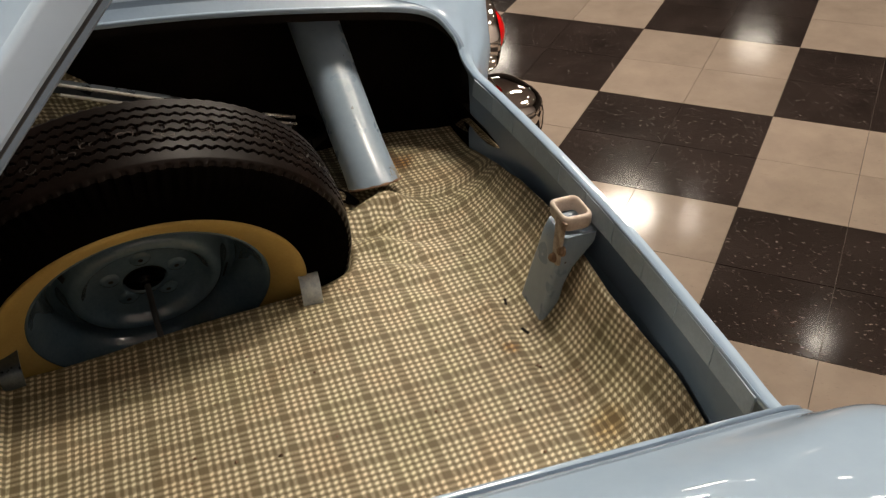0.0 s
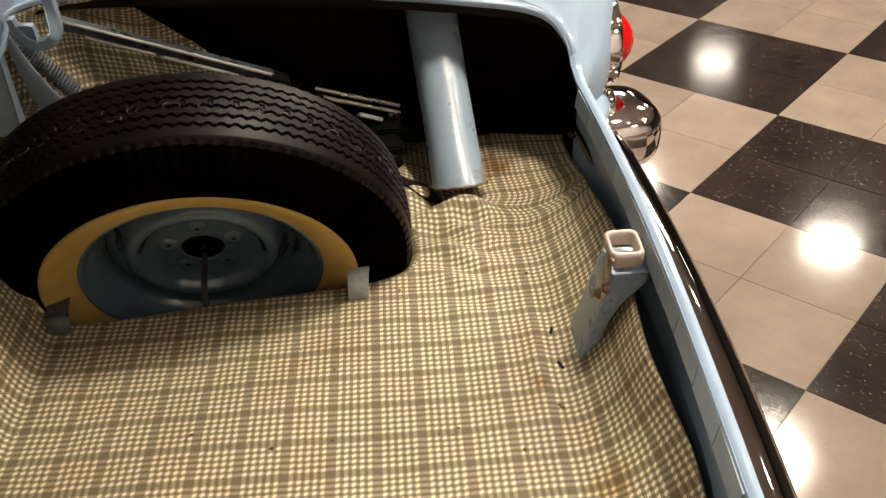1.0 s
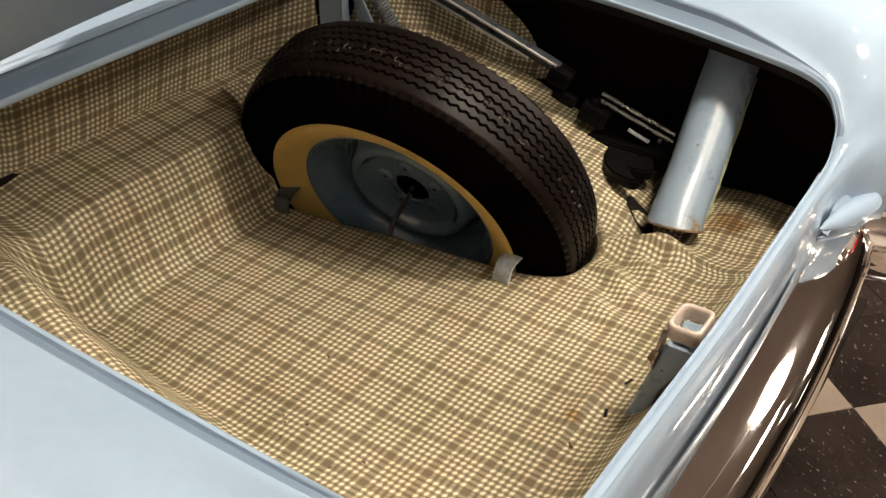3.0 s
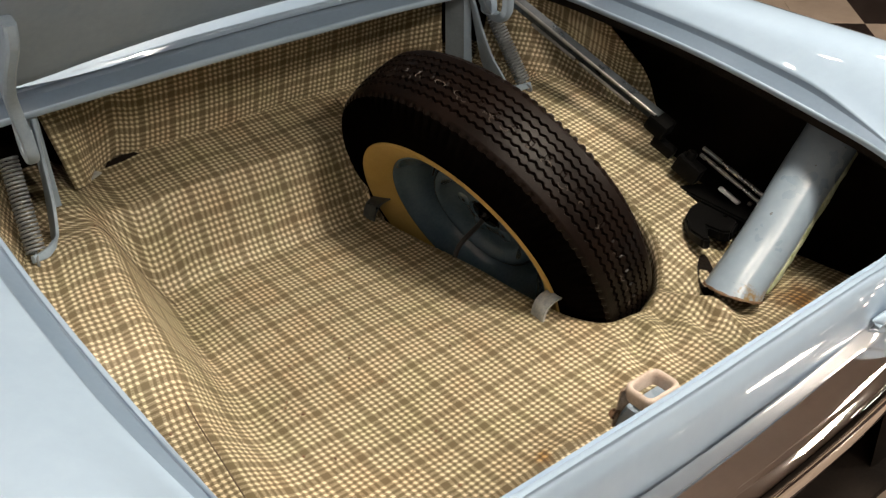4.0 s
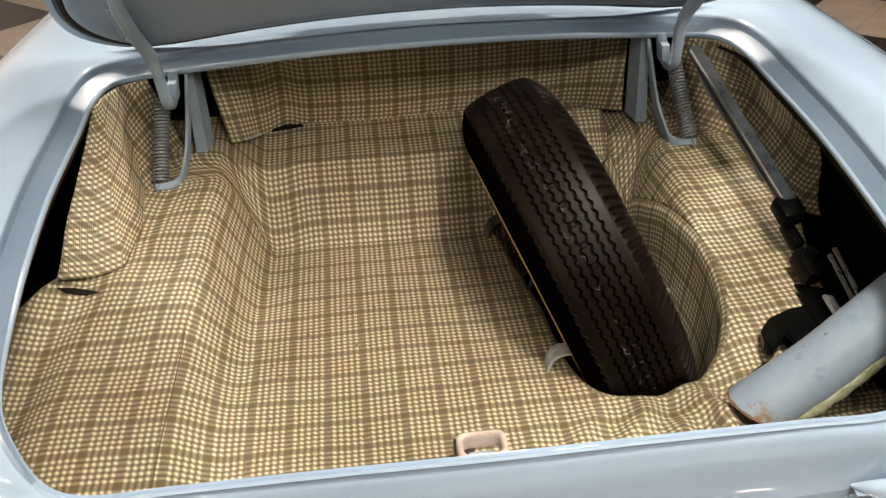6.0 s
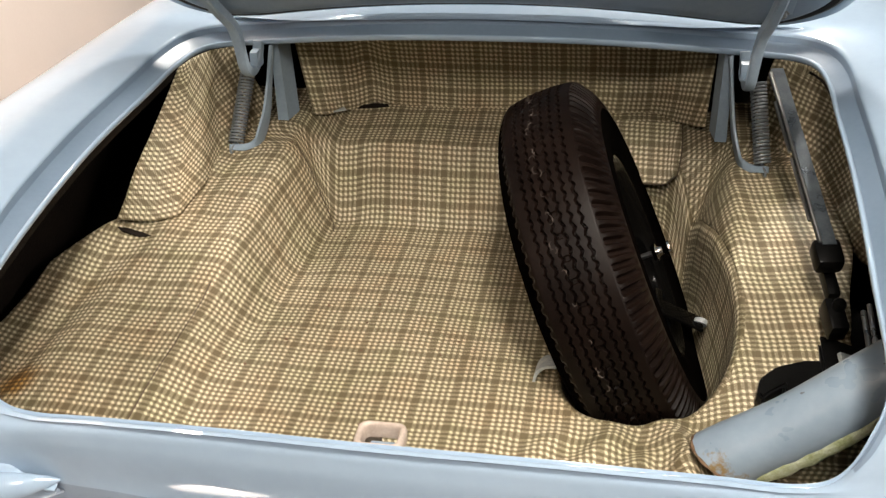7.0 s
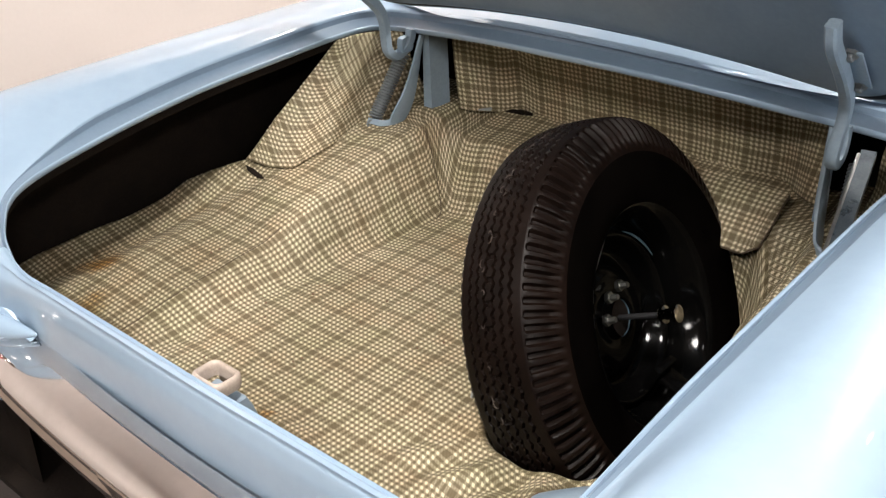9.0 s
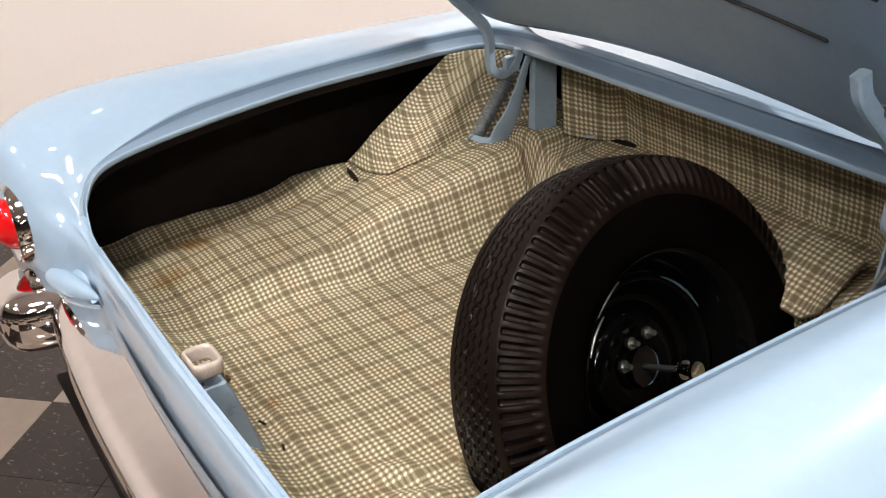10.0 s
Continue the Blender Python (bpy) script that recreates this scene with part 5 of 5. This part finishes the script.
for line in ([(-0.425, 0.050), (-0.395, 0.040), (-0.361, 0.022), (-0.345, 0.005), (-0.338, -0.018)], [(-0.500, -0.84), (-0.492, -0.66), (-0.482, -0.50), (-0.474, -0.36)]):
    q = spline([(x, y, 0) for x, y in line], 10)
    v, f = tube([(p.x, p.y, mat_height(p.x, p.y) + 0.0004) for p in q], 0.0012, 6)
    part("seam", mesh_data("seam", v, f, M_MATBACK, 60), mat_thing, "brown stitched seam")


# curved flap hanging over the wheel well's front end
def lobe(s, t):
    t *= 1 - 0.16 * smooth01(0.80, 1.0, s) ** 2
    x = 0.16 + 0.235 * s - 0.012 * smooth01(0.6, 1.0, t) * smooth01(0.8, 1.0, s)
    y = 0.185 - 0.095 * smooth01(0.3, 1.0, t) - 0.020 * t
    z = 0.804 - 0.012 * t - 0.075 * smooth01(0.35, 1.0, t) ** 1.2
    return (x, y - 0.02 * s, z)


lobe_ob = cloth("mat_lobe", 26, 18, lobe, (0.01, 0.0))
hem = [Vector(lobe(k / 20, 1.0)) for k in range(20)] + [Vector(lobe(1.0, 1 - k / 12)) for k in range(13)]
v, f = tube(hem, 0.0028, 8)
part("hem", mesh_data("hem", v, f, M_MATBACK, 60), lobe_ob, "brown stitched hem")

# ---- bumper jack stowed along the wing ----
jack = tagged(new("bumper_jack"), "steel bumper jack with black lifting head stowed beside the filler tube", "jack")
JA, JB = Vector((0.555, 0.055, 0.968)), Vector((0.668, -0.575, 0.686))
jd = (JB - JA).normalized()
jx = jd.cross(Vector((0, 0, 1))).normalized()
jz = jx.cross(jd)
JM = Matrix((jx, jd, jz)).transposed().to_4x4()


def along(d, ox=0.0, oz=0.0):
    return JA + jd * d + jx * ox + jz * oz


sec = [(-0.012, 0.008), (-0.012, -0.010), (-0.009, -0.010), (-0.008, 0.003), (-0.003, 0.005), (0.003, 0.005), (0.008, 0.003), (0.009, -0.010), (0.012, -0.010), (0.012, 0.008)]
rings = [[along(d, a, b) for a, b in sec] for d in (0.0, 0.2, 0.415)]
v, f = loft(rings, True)
f += [tuple(range(10)), tuple(range(len(v) - 10, len(v)))]
post_ob = part("jack_post", mesh_data("jack_post", v, f, M_JACK, 30), jack, "dark burnished ridged steel jack post")
bm = bmesh.new()
for k in range(24):
    rbox(bm, (0.007, 0.0045, 0.005), along(0.16 + 0.0105 * k, 0.013, 0.004), 0.0008, JM)
part("ratchet_teeth", bm_data("ratchet_teeth", bm, M_JACK), post_ob)
for ox, oz in ((0.0, 0.0), (0.007, 0.013)):
    a, b = Vector((0.677 + ox, -0.392, 0.725 + oz)), Vector((0.677 + ox, -0.560, 0.674 + oz))
    v, f = tube([a, a.lerp(b, 0.5), b], 0.0046, 10)
    part("jack_bar", mesh_data("jack_bar", v, f, M_BRIGHT, 30), jack, "polished steel jack bar")
# pale strips along the post, put in for light on its side
for d0, d1, oz in ((0.01, 0.41, 0.006), (0.07, 0.195, -0.012), (0.21, 0.35, -0.012)):
    v, f = tube([along(d0, 0.0135, oz), along((d0 + d1) / 2, 0.0135, oz), along(d1, 0.0135, oz)], 0.0036, 8)
    part("rack_strip", mesh_data("rack_strip", v, f, M_STEEL, 40), post_ob, "pale steel strip standing for the lit side of the post")


def plate(outline, z0, z1, name, label):
    n = len(outline)
    v = [(x, y, z0) for x, y in outline] + [(x, y, z1) for x, y in outline]
    bm = bmesh.new()
    vs = [bm.verts.new(q) for q in v]
    bm.faces.new(vs[:n][::-1])
    bm.faces.new(vs[n:])
    for j in range(n):
        bm.faces.new((vs[j], vs[(j + 1) % n], vs[n + (j + 1) % n], vs[n + j]))
    bmesh.ops.recalc_face_normals(bm, faces=bm.faces)
    bmesh.ops.bevel(bm, geom=bm.edges[:], offset=0.004, segments=2, affect="EDGES", clamp_overlap=True)
    return part(name, bm_data(name, bm, M_BLACK), jack, label)


plate([(0.634, -0.290), (0.622, -0.345), (0.612, -0.400), (0.610, -0.470), (0.606, -0.575), (0.655, -0.620), (0.720, -0.600), (0.730, -0.400), (0.690, -0.300)], 0.640, 0.672, "lifting_head", "black cast lifting head")
plate([(0.645, -0.445), (0.585, -0.452), (0.540, -0.474), (0.512, -0.508), (0.504, -0.548), (0.512, -0.562), (0.524, -0.545), (0.548, -0.524), (0.552, -0.556), (0.566, -0.568), (0.610, -0.550), (0.650, -0.530)], 0.640, 0.664, "jack_hook", "black curled lifting hook")
bm = bmesh.new()
rbox(bm, (0.046, 0.050, 0.036), along(0.425, 0.002, -0.012), 0.009, JM)
rbox(bm, (0.030, 0.060, 0.040), (0.632, -0.400, 0.712), 0.006, JM)
part("ratchet_housing", bm_data("ratchet_housing", bm, M_BLACK), jack, "black ratchet housing")
bm = bmesh.new()
rbox(bm, (0.022, 0.055, 0.025), (0.632, -0.330, 0.735), 0.006, JM)
part("guide_block", bm_data("guide_block", bm, M_BLACK), jack)
bm = bmesh.new()
rbox(bm, (0.026, 0.050, 0.008), (0.643, -0.498, 0.686), 0.002, JM @ Matrix.Rotation(radians(-30), 4, "Y"))
part("pawl_plate", bm_data("pawl_plate", bm, M_TAB), jack, "scuffed steel pawl plate")
fm = Matrix.Translation((0.636, -0.398, 0.736)) @ JM
v, f = revolve([(0.0, 0.014), (0.008, 0.013), (0.011, 0.009), (0.011, -0.01)], 20, fm)
part("jack_knob", mesh_data("jack_knob", v, f, M_BLACK, 40), jack)
v, f = revolve([(0.0, 0.006), (0.004, 0.006), (0.005, 0.004), (0.005, 0.0)], 12, Matrix.Translation((0.652, -0.540, 0.680)) @ JM)
part("pin", mesh_data("pin", v, f, M_STEEL, 40), jack, "bright steel pin")

# ---- crumbs on the mat ----
rng = random.Random(5)
v, f = [], []
for k in range(130):
    x, y = rng.uniform(-0.62, 0.42), rng.uniform(-0.86, 0.10)
    if in_poly(x, y, WELL) or nearest(x, y, WELL)[0] < 0.02:
        continue
    r = 0.0012 + 0.0026 * rng.random() ** 2
    c = Vector((x, y, mat_height(x, y) + r * 0.5))
    b0 = len(v)
    v += [c + Vector((r * rng.uniform(0.6, 1.5) * dx, r * rng.uniform(0.6, 1.5) * dy, r * dz)) for dx, dy, dz in ((1, 0, 0), (0, 1, 0), (-1, 0, 0), (0, -1, 0), (0, 0, 0.9), (0, 0, -0.9))]
    f += [(b0 + a, b0 + (a + 1) % 4, b0 + 4) for a in range(4)] + [(b0 + (a + 1) % 4, b0 + a, b0 + 5) for a in range(4)]
tagged(new("crumbs", mesh_data("crumbs", v, f, M_RUST, 0)), "scattered brown crumbs and grit on the mat", "crumbs", kind="stuff")

# ---- floor tiles ----
TS = 0.6404
TH = TS / 2
TO, TA = Vector((2.3497, -2.3171, 0)), 0.81595
TO_L = Vector((1.8768, -2.2110, 0))  # the floor on the car's other side is laid from its own start


def tile_mesh(material):
    g, h, b = TH / 2 - 0.0004, 0.003, 0.0007
    v = [(-g, -g, 0), (g, -g, 0), (g, g, 0), (-g, g, 0), (-g + b, -g + b, h), (g - b, -g + b, h), (g - b, g - b, h), (-g + b, g - b, h)]
    f = [(0, 1, 5, 4), (1, 2, 6, 5), (2, 3, 7, 6), (3, 0, 4, 7), (4, 5, 6, 7)]
    return mesh_data("tile", v, f, material, 0)


td, tl_ = tile_mesh(M_TILE_D), tile_mesh(M_TILE_L)
far_d, far_l = [], []
eu, ev = Vector((math.cos(TA), math.sin(TA), 0)), Vector((-math.sin(TA), math.cos(TA), 0))
for origin, i, j in itertools.product((TO, TO_L), range(-32, 32), range(-32, 32)):
    c = origin + eu * (TH * (i + 0.5)) + ev * (TH * (j + 0.5))
    col, row = (c - TO).dot(eu) / TH, (c - TO).dot(ev) / TH
    hu = hv = 0.5
    if origin is TO_L:  # tiles are cut where the two layings meet
        hu, hv = (min(col + 0.5, 2.0) - col + 0.5) / 2, (row + 0.5 - max(row - 0.5, 8.0)) / 2
        if min(hu, hv) < 0.03:
            continue
        c = c - eu * (TH * (0.5 - hu)) + ev * (TH * (0.5 - hv))
    elif row > 8.0 and col < 2.0:
        continue
    if not (-3.0 < c.x < 11.2 and -9.2 < c.y < 7.2):
        continue
    dark = (i // 2 + j // 2) % 2 == 0
    if min(hu, hv) < 0.499:
        (far_d if dark else far_l).append((c, hu, hv))
    elif (0.4 < c.x < 3.9 and -3.9 < c.y < 0.9 and c.x - c.y < 6.2) or (-2.1 < c.x < 0.4 and -2.0 < c.y < -0.5):
        o = new("tile", td if dark else tl_)
        o.location, o.rotation_euler = (c.x, c.y, FLOOR_Z - 0.003), (0, 0, TA)
        o.parent = floor
    else:
        (far_d if dark else far_l).append((c, hu, hv))
for cs, material in ((far_d, M_TILE_D), (far_l, M_TILE_L)):
    v, f = [], []
    for c, hu, hv in cs:
        b0 = len(v)
        g, gv = TH * hu - 0.0004, TH * hv - 0.0004
        for h in (0.0, 0.003):
            e = 0.0007 if h else 0
            v += [c + eu * (sx * (g - e)) + ev * (sy * (gv - e)) + Vector((0, 0, FLOOR_Z - 0.003 + h)) for sx, sy in ((-1, -1), (1, -1), (1, 1), (-1, 1))]
        f += [(b0, b0 + 1, b0 + 5, b0 + 4), (b0 + 1, b0 + 2, b0 + 6, b0 + 5), (b0 + 2, b0 + 3, b0 + 7, b0 + 6), (b0 + 3, b0, b0 + 4, b0 + 7), (b0 + 4, b0 + 5, b0 + 6, b0 + 7)]
    ob = tagged(new("distant_tiles", mesh_data("distant_tiles", v, f, material, 0)), kind="stuff")
    ob.parent = floor
